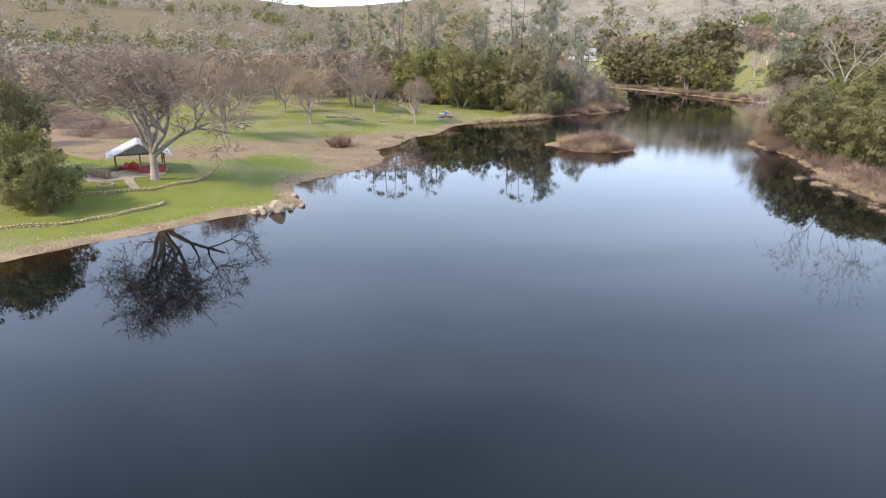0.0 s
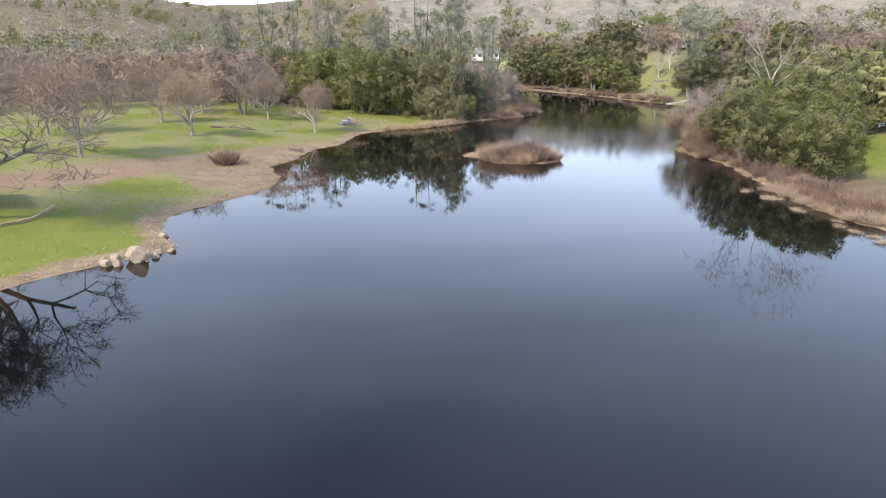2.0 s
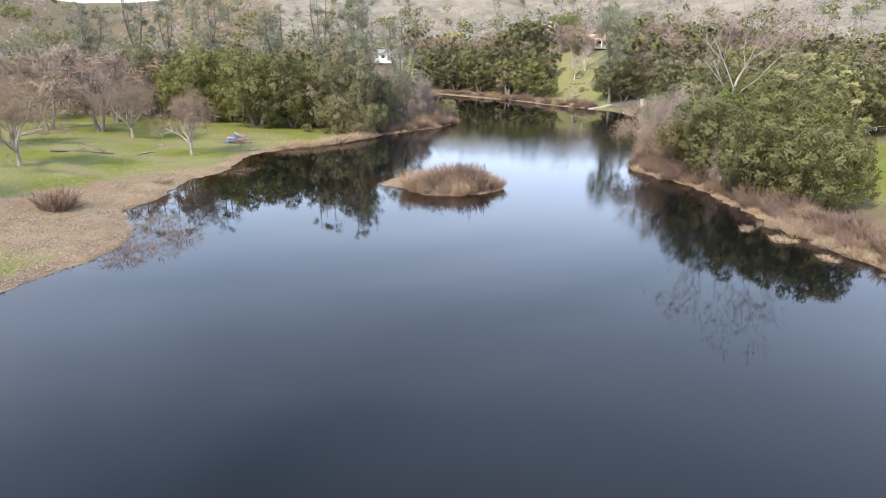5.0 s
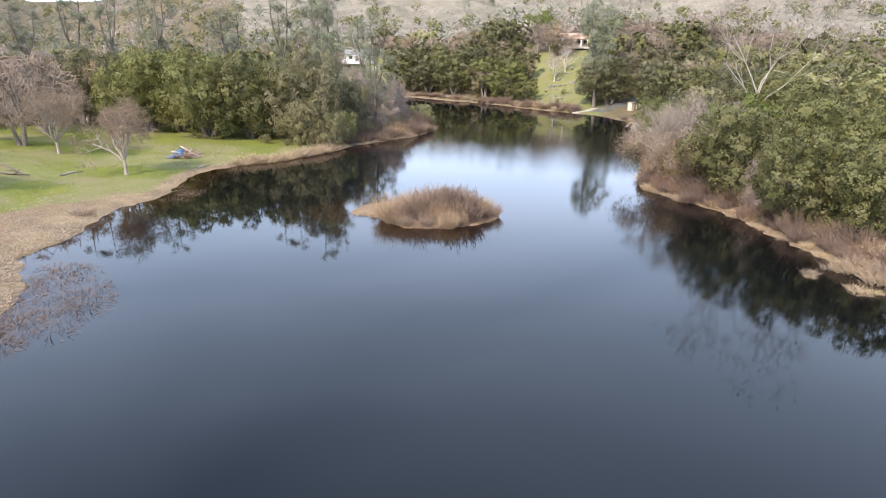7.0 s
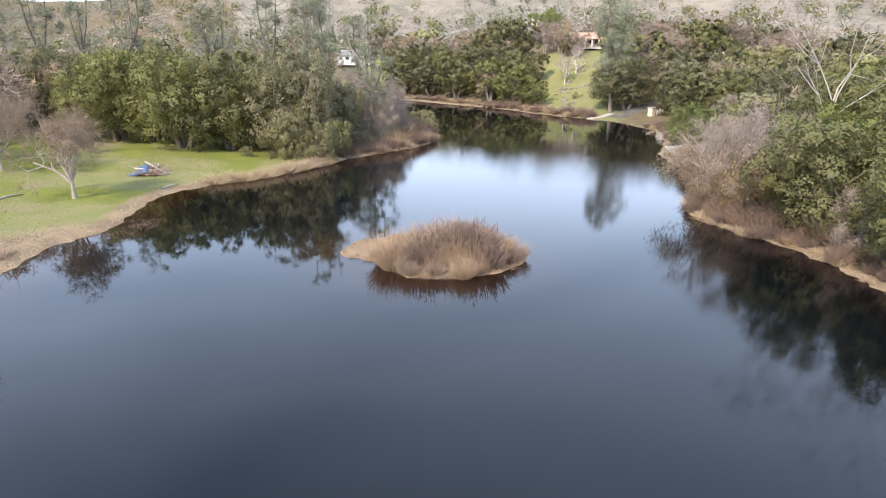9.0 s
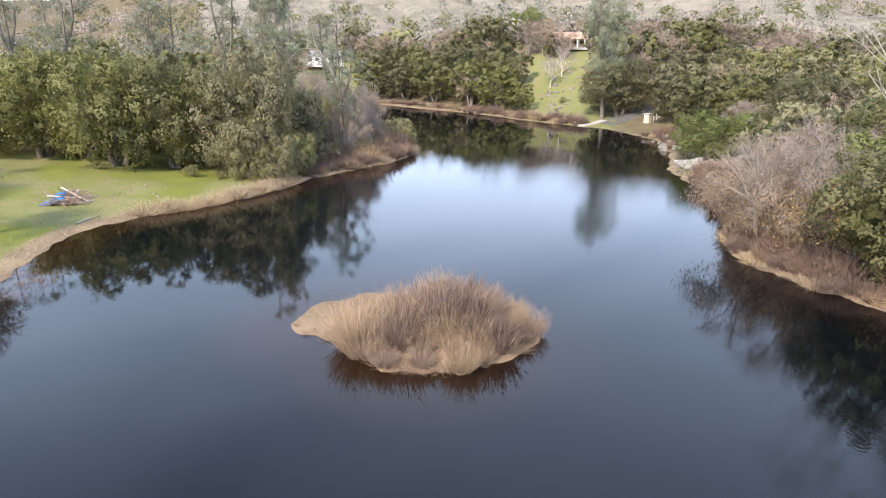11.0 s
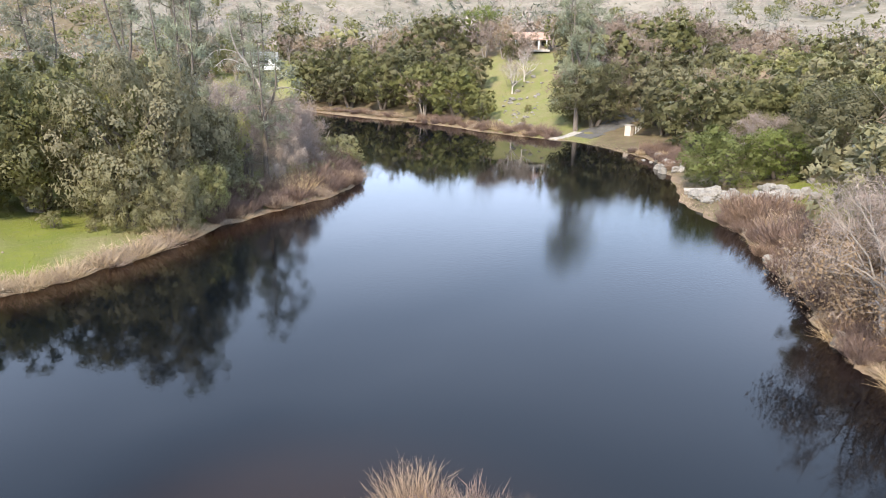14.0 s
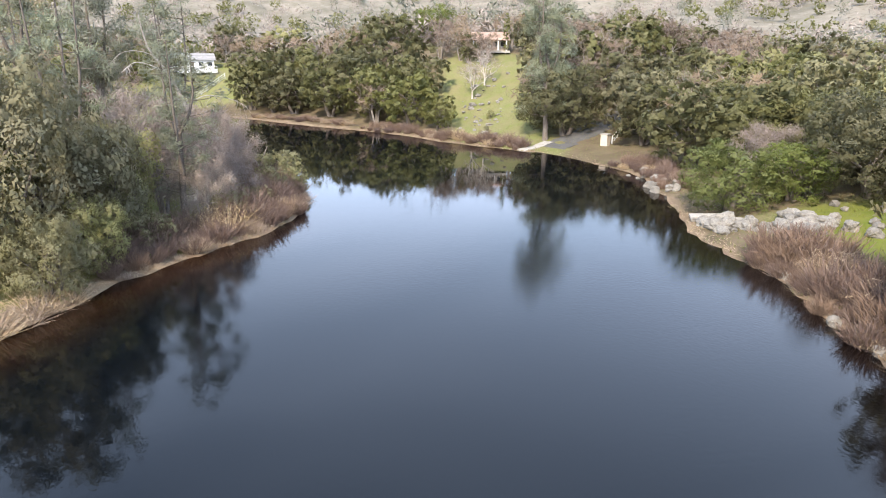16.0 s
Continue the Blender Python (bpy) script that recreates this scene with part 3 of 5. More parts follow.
gxs, gys = warped(15.0, 3200.0, 320, 6.0), warped(105.0, 3200.0, 360, 6.0)
GX, GY = (g.ravel() for g in np.meshgrid(gxs, gys))
GD = shore_distance(GX, GY)
GZ = land(GX, GY, GD)
ground_mesh = sheet("ground", gxs, gys, GZ, ground_material())
ROAD = [(-110, 140), (-70, 116), (-52, 93), (-41, 83), (-33, 84.5), (-27.5, 89), (-21.5, 97), (-14.5, 106), (-8.5, 113)]
road = along(GX, GY, ROAD, 4.0)
flat_mud = np.exp(-((GX + 12) ** 2 + (GY - 92) ** 2) / (2 * 6.5 ** 2)) + np.exp(-((GX + 8) ** 2 + (GY - 108) ** 2) / (2 * 4.5 ** 2)) + 0.8 * np.exp(-((GX + 4) ** 2 + (GY - 117) ** 2) / (2 * 3.5 ** 2))
layer(ground_mesh, "dirt", np.maximum(np.maximum(road, np.hypot(GX - 22, GY - 103) < 9), 0.7 * np.exp(-((GX + 55) ** 2 + (GY - 100) ** 2) / (2 * 11 ** 2))))
isle = np.hypot(GX - 22, GY - 103) < 9
layer(ground_mesh, "mud", np.maximum(1 - smooth(GD, 0.3 + 0.5 * (GX < 30), 1.1 + 1.9 * (GX < 30) + 2.5 * (GY > 190)), flat_mud) * (GD < 30) * ~isle)
patch = waves(GX, GY, 17, 21)
green = (1 - 0.75 * smooth(GY, 175, 195)) * np.clip(0.44 + 0.42 * patch, 0, 1) * (1 - smooth(GD, 45, 100)) * (1 - 0.75 * smooth(GX - 0.28 * GY, 12, 40))
lawn = np.exp(-((GX + 26) ** 2 + (GY - 62) ** 2) / (2 * 13 ** 2)) + np.exp(-((GX - 70) ** 2 + (GY - 86) ** 2) / (2 * 12 ** 2)) + 0.5 * np.exp(-((GX - 4) ** 2 + (GY - 158) ** 2) / (2 * 14 ** 2)) + 1.2 * np.exp(-((GX - 80) ** 2 + (GY - 127) ** 2) / (2 * 7 ** 2))
layer(ground_mesh, "green", np.maximum(green, lawn))
chute = along(GX, GY, [(84, 186), (90, 200), (101, 217), (113, 236)], 9.0)
layer(ground_mesh, "litter", smooth(GX - 0.28 * GY, 6, 18) * (1 - smooth(GD, 60, 120)) * (1 - np.clip(chute, 0, 1)) * (1 - np.clip(1.6 * np.exp(-((GX - 71) ** 2 + (GY - 86) ** 2) / (2 * 10 ** 2)), 0, 1)) * (1 - np.clip(1.6 * np.exp(-((GX - 80) ** 2 + (GY - 128) ** 2) / (2 * 6 ** 2)), 0, 1)) + 0.8 * smooth(GY, 165, 180) * (1 - smooth(GX, 30, 45)) + smooth(GY, 190, 200) * smooth(GX, 46, 52) * (1 - smooth(GY, 272, 276)) * (1 - smooth(GD, 12, 20)) * (1 - np.clip(chute, 0, 1)))
layer(ground_mesh, "hill", smooth(np.hypot(GX - 10, GY - 90), 190, 330))
ground = tagged(new("ground", ground_mesh), "rolling grassland with lawn, dirt track and muddy shores", "ground", kind="structure")

wxs, wys = np.linspace(-110, 130, 161), np.linspace(-115, 285, 201)
WX, WY = (g.ravel() for g in np.meshgrid(wxs, wys))
WD = shore_distance(WX, WY)
water_mesh = sheet("water", wxs, wys, np.zeros(len(WX)), water_material())
layer(water_mesh, "shallow", (1 - smooth(-WD, 0.3, 6.0)) * (0.35 + 0.65 * (1 - smooth(WX - 0.2 * WY, 0, 12))))
wind = np.exp(-((WX - 30) ** 2 / (2 * 16 ** 2) + (WY - 150) ** 2 / (2 * 30 ** 2))) + np.exp(-((WX - 52) ** 2 + (WY - 122) ** 2) / (2 * 10 ** 2))
wind = wind + 1.5 * np.exp(-((WX - 58) ** 2 + (WY - 134) ** 2) / (2 * 13 ** 2)) + np.exp(-((WX - 36) ** 2 + (WY - 84) ** 2) / (2 * 10 ** 2))
layer(water_mesh, "ripple", 0.05 + 0.33 * wind)
water = tagged(new("water", water_mesh), "still dark pond mirroring sky and trees", "water", kind="structure")


# ---- plants in their places ----
L_OAK, L_BARE = "evergreen oak with dense olive crown", "leafless grey-brown oak with spreading twiggy boughs"
oak_near = [live_oak(s, 16500, 0.116, OAK_LEAF, L_OAK) for s in (1, 2, 3)]
oak_grey = [live_oak(s, 18500, 0.103, GREY_LEAF, "grey-green bushy oak crowding the bank") for s in (4, 5)]
oak_bright = [live_oak(s, 14500, 0.112, BRIGHT_LEAF, "fresh green bushy tree among darker oaks", 0.2) for s in (6, 66)]
oak_mid = [live_oak(s, 4600, 0.215, OAK_LEAF, L_OAK) for s in (7, 8)]
oak_mid_grey = [live_oak(s, 4600, 0.21, GREY_LEAF, "greyish evergreen oak on the hillside") for s in (9,)]
oak_far = [live_oak(s, 2000, 0.32, m, L_OAK) for s, m in ((61, OAK_LEAF), (62, GREY_LEAF), (63, OAK_LEAF))]
pale_oak = [bare_oak(64, 3, "bare white-barked tree on the grassy slope", 5, PALE_BARK, PALE_TWIG, width=0.02)]
bare_near = [bare_oak(s, 4, L_BARE, 6, width=0.02) for s in (11, 12)]
bare_mid = [fuzzy_tree(s, L_BARE, "bare_oak", "leafless oaks", TWIG, BARK, 1400, 0.46, 0.09) for s in (13, 14, 15)]
bare_grey = [fuzzy_tree(s, "leafless grey tree thick with fine twigs", "bare_tree", "leafless bank trees", PALE_TWIG, BARK, 12000, 0.22, 0.07, low=0.5) for s in (17,)]
buckeye = [fuzzy_tree(s, "grey twiggy bank tree holding scattered tan leaves", "bank_tree", "tan-leaved bank trees", PALE_TWIG, BARK, 15000, 0.2, 0.055, low=0.2, radius=4.8, lobes=28, leaf=TAN_LEAF, leaves=8000, leaf_size=0.075) for s in (16, 18)]
pines = [grey_pine(s, "tall open grey-green pine with forked trunk", c, k, 0.34, f) for s, c, k, f in ((21, 70, 80, 1.0), (22, 54, 70, 0.9), (23, 120, 100, 1.15))]
willows = [willow(s, 200, 2.6, 2.0, WILLOW, "leafless reddish-brown willow thicket at the waterside", "waterside willows", 0.036) for s in (31, 32)]
tan_willows = [shrub(s, 260, 2.3, 1.8, TAN_STEM, "willow_shrub", "leafless straw-coloured thicket at the waterside", "shrub", 0.034, 0.8, 4, "waterside willows", 0.3) for s in (35,)]
reeds = [shrub(s, 150, 1.3, 1.1, TAN_STEM, "reed_clump", "dry tan reeds leaning over the bank", "reeds", 0.024, 0.9, 2, "reed clumps", 0.35) for s in (33, 34)]
islet_willows = [willow(s, 420, 2.4, 1.5, ISLET_STEM, "leafless pinkish-tan willow thicket crowding a low islet", "islet willows", 0.011) for s in (37, 38)]
arching = [shrub(s, 90, 0.7, 0.8, ISLET_STEM, "reed_clump", "bleached tan reeds arching down to the water", "reeds", 0.013, 0.9, 2, "reed clumps", 0.5) for s in (39,)]
marsh = shrub(36, 70, 0.5, 1.3, WILLOW, "marsh_tuft", "short brown rush stubble standing in the shallows", "reeds", 0.02, 0.6, 1, "marsh tufts", 0.5)
bushes = [live_oak(s, 4600, 0.16, GREY_LEAF, "low grey-green bush at the foot of the trees", 0.1, 18, 4.6) for s in (10,)]

rnd = random.Random(5)


def plant(models, rows, wide=1.0, unit=8.0):
    """Rows of x, y and height in metres."""
    for i, (x, y, h) in enumerate(rows):
        put(models[i % len(models)], x, y, h / unit, rnd.uniform(0, 360), wide=wide * rnd.uniform(0.92, 1.1), sink=0.1)


# west bank
plant(oak_near, [(-5, 170, 13.6), (4.6, 160, 13.6), (11, 158.5, 13.2), (-13, 182, 13), (16.5, 157.5, 12.6), (0, 168, 14), (21, 163, 12.5)], 0.86)
plant(oak_mid, [(-22, 184, 11.5), (-31, 195, 11), (3, 180, 14), (12, 175, 13.5), (-19, 196, 12), (-8, 193, 13)], 0.86)
plant(oak_grey, [(20.3, 151, 14), (25, 156, 10.5), (21.8, 146, 5.4), (26.5, 161, 9), (18.2, 149.5, 7), (24.5, 150.8, 5.5)], 0.72)
plant(oak_near, [(-35.0, 57.6, 6.0), (-38.6, 59.5, 7.2), (-44, 66, 11)], 0.8)
for i, (x, y, h, turned, wide) in enumerate([(-30.7, 70.2, 16, 249, 1.07), (-31.9, 98, 12, 322, 0.95), (-23.3, 119, 10.5, 130, 0.93), (-43.6, 119, 12, 52, 0.91), (-56, 86, 10, 108, 1.01), (-31, 133, 11, 1, 1.02), (-75, 116, 11, 122, 0.96)]):
    put(bare_near[i % 2], x, y, h / 9.5, turned, wide=wide, sink=0.1)
plant(bare_near, [(-5.4, 130.5, 10), (-14.5, 144, 9.5)], 0.9, 9.5)
plant(bare_grey, [(31, 165, 10), (35, 168, 10.5), (38.5, 172, 9), (29.5, 173, 11.5), (33, 178, 10.5), (40.5, 178, 7.5), (33.5, 160, 7), (37, 165, 7)], 0.72)
plant(bushes, [(44.5, 174, 4.0), (46, 177, 4.2), (45, 170.5, 3.0), (42, 169, 3.4), (43, 178, 3.6), (39, 163.5, 2.6), (28, 154, 3.2), (12.5, 151, 1.6), (15.5, 149.5, 1.2), (36, 160, 3)], 0.9)
plant([pines[0], pines[1]], [(-4.4, 196, 31), (-20, 203, 28), (10, 200, 27), (20.6, 197, 29), (36, 186, 25), (-13, 207, 30), (-30, 212, 27), (24.2, 161, 21.5), (32, 160, 18.5)], 1.0, 26)
plant([pines[2]], [(28.5, 192, 31), (92.5, 187, 28)], 0.9, 26)
# far shore
plant(oak_mid, [(66, 264, 11), (72, 251, 11), (76.5, 240, 11), (81, 228, 11.5), (84, 217, 10), (72, 268, 13), (83, 240, 13), (90, 228, 11), (78, 254, 13), (69, 257, 8), (86, 210, 6)], 1.0)
plant(oak_near, [(96.5, 187, 11.5), (103, 170, 9), (100, 156, 10), (94, 150, 8.5)], 1.0)
plant(oak_mid_grey, [(109, 166, 10), (111, 152, 11), (118, 162, 11)], 1.0)
plant(oak_bright, [(77.6, 141, 6.4), (83.5, 138.5, 6)], 1.05)
plant(oak_near, [(88, 133.5, 9.8), (94, 139, 10), (97, 130, 10)], 1.0)
plant(bare_grey, [(89, 146, 7), (92.5, 145, 6)], 1.0)
# east bank
plant(oak_near, [(52.4, 95.2, 9.6), (51.4, 87, 8.6), (52.2, 79.8, 8.2), (58, 91, 10), (56.5, 87.5, 8.6), (63, 98, 10.8), (66, 105, 11.5)], 0.92)
plant(oak_bright, [(56.5, 99, 9.6)], 0.8)
plant(buckeye, [(52.2, 107.2, 9), (58.5, 112.5, 8.2), (54.5, 103, 9.6), (60.5, 108, 9.4)], 0.8)
plant(bare_grey, [(51.2, 91, 5.8)], 0.7)


def off_line(x, y, a, b):
    """Metres from the straight line between a and b."""
    dx, dy = b[0] - a[0], b[1] - a[1]
    t = min(max(((x - a[0]) * dx + (y - a[1]) * dy) / (dx * dx + dy * dy), 0), 1)
    return math.hypot(x - a[0] - t * dx, y - a[1] - t * dy)


def scatter(models, count, seed, unit, low, high, where, gap):
    """Trees at random over a region, apart from each other."""
    pr = random.Random(seed)
    got = []
    for _ in range(count * 12):
        if len(got) >= count:
            break
        x, y = where(pr)
        if any((x - a) ** 2 + (y - b) ** 2 < gap * gap for a, b in got) or shore_distance(x, y)[0] < 6:
            continue
        if (46 < x < 74 and 270 < y < 312) or (x - 117) ** 2 + (y - 240) ** 2 < 15 ** 2 or (62 < x < 84 and 66 < y < 103) or (68 < x < 96 and 122 < y < 149) or (x - 160) ** 2 + (y - 237) ** 2 < 10 ** 2 or off_line(x, y, (89, 198), (114, 236)) < 7.5 or off_line(x, y, (90, 183), (107, 187)) < 5:
            continue
        got.append((x, y))
        put(models[len(got) % len(models)], x, y, pr.uniform(low, high) / unit, pr.uniform(0, 360), wide=pr.uniform(0.9, 1.15), sink=0.15)


# bare woods behind the west meadow, mixed woods on the east slope and beyond the far shore
scatter(bare_mid, 90, 1, 8.0, 9, 13, lambda r: (r.uniform(-150, -14), r.uniform(150, 270)), 6.5)
scatter(bare_mid, 34, 2, 8.0, 8.5, 12, lambda r: (r.uniform(-140, -66), r.uniform(95, 170)), 6.5)
scatter(oak_mid, 26, 3, 8.0, 8, 11, lambda r: (r.uniform(62, 120), r.uniform(98, 190)), 6)
scatter(oak_far, 26, 33, 8.0, 8, 11, lambda r: (r.uniform(112, 175), r.uniform(90, 220)), 6)
scatter(oak_mid_grey, 24, 4, 8.0, 8, 11, lambda r: (r.uniform(62, 125), r.uniform(98, 200)), 6.5)
scatter(bare_mid, 60, 5, 8.0, 8, 11, lambda r: (r.uniform(66, 180), r.uniform(60, 230)), 7)
scatter(oak_far, 40, 6, 8.0, 9, 12, lambda r: (r.uniform(-20, 170), r.uniform(205, 340)), 8)
scatter(bare_mid, 70, 7, 8.0, 8, 12, lambda r: (r.uniform(-30, 190), r.uniform(200, 340)), 7)


def far_woods(name, seed, count, material, label, near, far, size, aspect, k, rise=1.0):
    """Crowns of woods too far off to count."""
    rng = np.random.default_rng(seed)
    a = rng.uniform(-0.95, 1.45, count)
    r = near + (far - near) * rng.random(count) ** 1.25
    x, y = 10 + r * np.sin(a), 60 + r * np.cos(a)
    keep = (waves(x, y, 120, seed) + rng.normal(0, 0.5, count) > -0.25 + 0.5 * smooth(r, 350, 900)) & (shore_distance(x, y) > 8) & ~((x > 40) & (x < 78) & (y < 312))
    x, y, far_off = x[keep], y[keep], smooth(r[keep], 300, 1000)
    z = land(x, y, shore_distance(x, y))
    s = rng.uniform(0.75, 1.3, len(x))
    d = rng.normal(0, 1, (len(x), k, 3))
    d /= np.linalg.norm(d, axis=2, keepdims=True)
    lump = 1 + 0.25 * np.sin(d[:, :, 0:1] * 5 + x[:, None, None]) * np.cos(d[:, :, 1:2] * 4 + y[:, None, None])
    p = d * lump * np.array([4.2, 4.2, 3.6 * rise]) * s[:, None, None] * rng.uniform(0.55, 1.05, (len(x), k, 1))
    p = p + np.stack([x, y, z + 4.4 * s * rise], axis=1)[:, None, :]
    me = leaf_mesh(name, p.reshape(-1, 3), d.reshape(-1, 3), size, aspect, material, rng)
    return tagged(new(name, me), label, "woods", kind="stuff")


far_woods("far_bare_woods", 41, 9500, HAZED_TWIG, "distant leafless grey-brown woods on the hills", 235, 1150, 0.76, 0.34, 46)
far_woods("far_green_woods", 42, 3600, OAK_LEAF, "distant evergreen oaks dotted over the hills", 240, 1300, 0.9, 0.7, 56)
far_woods("far_pine_woods", 43, 700, PINE_LEAF, "distant grey-green pines on the hills", 240, 1000, 0.9, 0.3, 90, 1.9)

# thickets and reeds along the water
for i, (x, y) in enumerate(SHORE):
    point = 25 < x < 47 and 147 < y < 178
    bank = 43 < x < 71 and 64 < y < 131
    far = (80 < x < 88 and 150 < y < 166) or (70 < x < 85 and 184 < y < 222)
    nx, ny = SHORE[(i + 1) % len(SHORE)] - SHORE[i - 1]
    length = math.hypot(nx, ny)
    nx, ny = -ny / length, nx / length
    if shore_distance(x + nx, y + ny)[0] < shore_distance(x, y)[0]:
        nx, ny = -nx, -ny
    brush = bank and y > 112
    if point or bank or far:
        for k in range(3 if brush else 2):
            off = (0.9, 2.7, 4.6)[k] + rnd.uniform(-0.4, 0.6) if brush else (1.0, 2.6)[k] + rnd.uniform(-0.4, 0.8) if bank else (1.1, 3.4)[k] + rnd.uniform(-0.4, 1.0) if point else (1.0, 2.8)[k] + rnd.uniform(-0.4, 0.8)
            size = rnd.uniform(0.7, 1.1) if brush else rnd.uniform(0.75, 1.2) if point else rnd.uniform(0.5, 0.9)
            pick = tan_willows[0] if rnd.random() < 0.12 else willows[(i + k) % 2]
            put(pick, x + nx * off + rnd.gauss(0, 0.5), y + ny * off + rnd.gauss(0, 0.5), size * (0.62 if k == 0 else 1), rnd.uniform(0, 360), wide=rnd.uniform(0.8, 1.15))
    if ((bank or point) and i % 2) or (8 < x < 23 and 134 < y < 146):
        meadow = 8 < x < 25 and y < 146
        put(reeds[i % 2], x + nx * rnd.uniform(0, 1.6 if meadow else 0.8), y + ny * rnd.uniform(0, 1.6 if meadow else 0.8), rnd.uniform(0.8, 1.3) if meadow else rnd.uniform(0.4, 0.8), rnd.uniform(0, 360), wide=rnd.uniform(0.9, 1.4))
put(willows[0], -15.6, 100.4, 1.0, 20, wide=1.05, label="rounded leafless brown shrub on the dry shore")
put(reeds[0], -7.5, 112, 0.9, 50)

# the islet's thicket, clear of the bare spit at its north-west end
clumps = []
for _ in range(900):
    x, y = rnd.uniform(17, 29.5), rnd.uniform(96.5, 108.5)
    if shore_distance(x, y)[0] < 0.25 or (x - 17.8) * 5.5 - (y - 101.2) * 7.2 < 0 or any((x - u) ** 2 + (y - v) ** 2 < 0.95 for u, v in clumps):
        continue
    clumps.append((x, y))
    low = 0.66 if x > 26.3 or y < 99 else 0.92
    put((islet_willows[0], islet_willows[1], islet_willows[0], willows[1])[len(clumps) % 4], x, y, low * rnd.uniform(0.6, 1.15), rnd.uniform(0, 360), wide=rnd.uniform(0.8, 1.05))
for i, (x, y) in enumerate(ISLET):
    if x > 17.5 and y < 105 or i % 3 == 0:
        put(arching[0], x + 0.06 * (22.5 - x), y + 0.06 * (102.5 - y), rnd.uniform(0.4, 0.9) if y < 105 else 0.3, rnd.uniform(0, 360))


# ---- things: materials ----
STONE = surface("field_stone", (0.31, 0.235, 0.155), (0.38, 0.30, 0.21), (0.19, 0.14, 0.095), 1.2, 0.9, 0.5)
GREY_ROCK = surface("lichened_rock", (0.19, 0.17, 0.145), (0.29, 0.265, 0.23), (0.09, 0.08, 0.068), 1.6, 0.9, 0.7, dist=0.1)
TAN_ROCK = surface("tan_granite", (0.30, 0.235, 0.17), (0.37, 0.30, 0.23), (0.20, 0.155, 0.11), 0.9, 0.9, 0.6, dist=0.08)
PALE_ROCK = surface("pale_lichened_rock", (0.23, 0.21, 0.18), (0.33, 0.305, 0.265), (0.09, 0.082, 0.07), 1.6, 0.9, 0.8, dist=0.12)
POST = surface("dark_timber", (0.10, 0.07, 0.05), (0.15, 0.11, 0.08), (0.06, 0.045, 0.035), 2.0, 0.85, 0.4)
BOARD = surface("grey_weathered_boards", (0.20, 0.18, 0.16), (0.27, 0.25, 0.23), (0.12, 0.11, 0.10), 2.0, 0.85, 0.4)
ROOF_METAL = surface("weathered_metal_roof", (0.60, 0.60, 0.61), (0.70, 0.70, 0.71), (0.45, 0.43, 0.40), 0.7, 0.5, 0.1, 0.0)
RED_PAINT = surface("red_paint", (0.62, 0.03, 0.025), (0.70, 0.05, 0.04), (0.45, 0.02, 0.02), 3.0, 0.5, 0.1)
RED_WOOD = surface("red_brown_wood", (0.24, 0.055, 0.04), (0.30, 0.08, 0.06), (0.15, 0.035, 0.03), 2.0, 0.7, 0.3)
WHITE_PAINT = surface("white_paint", (0.76, 0.76, 0.74), (0.82, 0.82, 0.80), (0.62, 0.61, 0.58), 1.0, 0.6, 0.1)
CREAM = surface("cream_stucco", (0.48, 0.40, 0.32), (0.54, 0.46, 0.38), (0.40, 0.33, 0.27), 1.0, 0.9, 0.2)
TILE = surface("clay_tiles", (0.42, 0.27, 0.20), (0.48, 0.33, 0.26), (0.32, 0.20, 0.15), 1.5, 0.85, 0.4)
SHINGLE = surface("grey_shingles", (0.26, 0.25, 0.245), (0.33, 0.32, 0.31), (0.18, 0.175, 0.17), 1.5, 0.9, 0.4)
CONCRETE = surface("pale_concrete", (0.36, 0.33, 0.29), (0.43, 0.40, 0.36), (0.27, 0.25, 0.22), 1.2, 0.9, 0.2)
ASPHALT = surface("worn_asphalt", (0.075, 0.072, 0.07), (0.11, 0.105, 0.10), (0.05, 0.048, 0.046), 0.8, 0.9, 0.3)
TARP = surface("blue_tarp", (0.03, 0.10, 0.24), (0.05, 0.15, 0.32), (0.02, 0.06, 0.15), 1.5, 0.5, 0.5)
GLASS = surface("dark_window_glass", (0.03, 0.035, 0.04), (0.05, 0.055, 0.06), (0.02, 0.022, 0.025), 1.0, 0.08, 0.0)
PATIO = surface("sandy_paving", (0.34, 0.27, 0.19), (0.40, 0.33, 0.25), (0.26, 0.20, 0.14), 1.0, 0.95, 0.3)
STICK = foliage("cut_branches", (0.22, 0.16, 0.12), (0.40, 0.30, 0.23), (0.30, 0.21, 0.16), 0.0, 0.85)


def rock_mesh(name, seed, material, flat=0.7, cuts=2, rough=0.22):
    """A boulder about 1 m across, its base at z = 0."""
    pr = random.Random(seed)
    bm = bmesh.new()
    bmesh.ops.create_icosphere(bm, subdivisions=cuts, radius=0.5)
    shift = Vector((pr.uniform(-50, 50), pr.uniform(-50, 50), pr.uniform(-50, 50)))
    planes = [Vector((pr.gauss(0, 1), pr.gauss(0, 1), pr.gauss(0.3, 0.7))).normalized() for _ in range(10)]
    for v in bm.verts:
        for n in planes:
            over = v.co.dot(n) - 0.33
            if over > 0:
                v.co -= n * over * 0.97
        v.co *= 1 + rough * noise.noise(v.co * 2.5 + shift) + 0.5 * rough * noise.noise(v.co * 7 + shift)
        v.co.z = (v.co.z + 0.32) * flat
    me = bpy.data.meshes.new(name)
    bm.to_mesh(me)
    bm.free()
    me.materials.append(material)
    return me


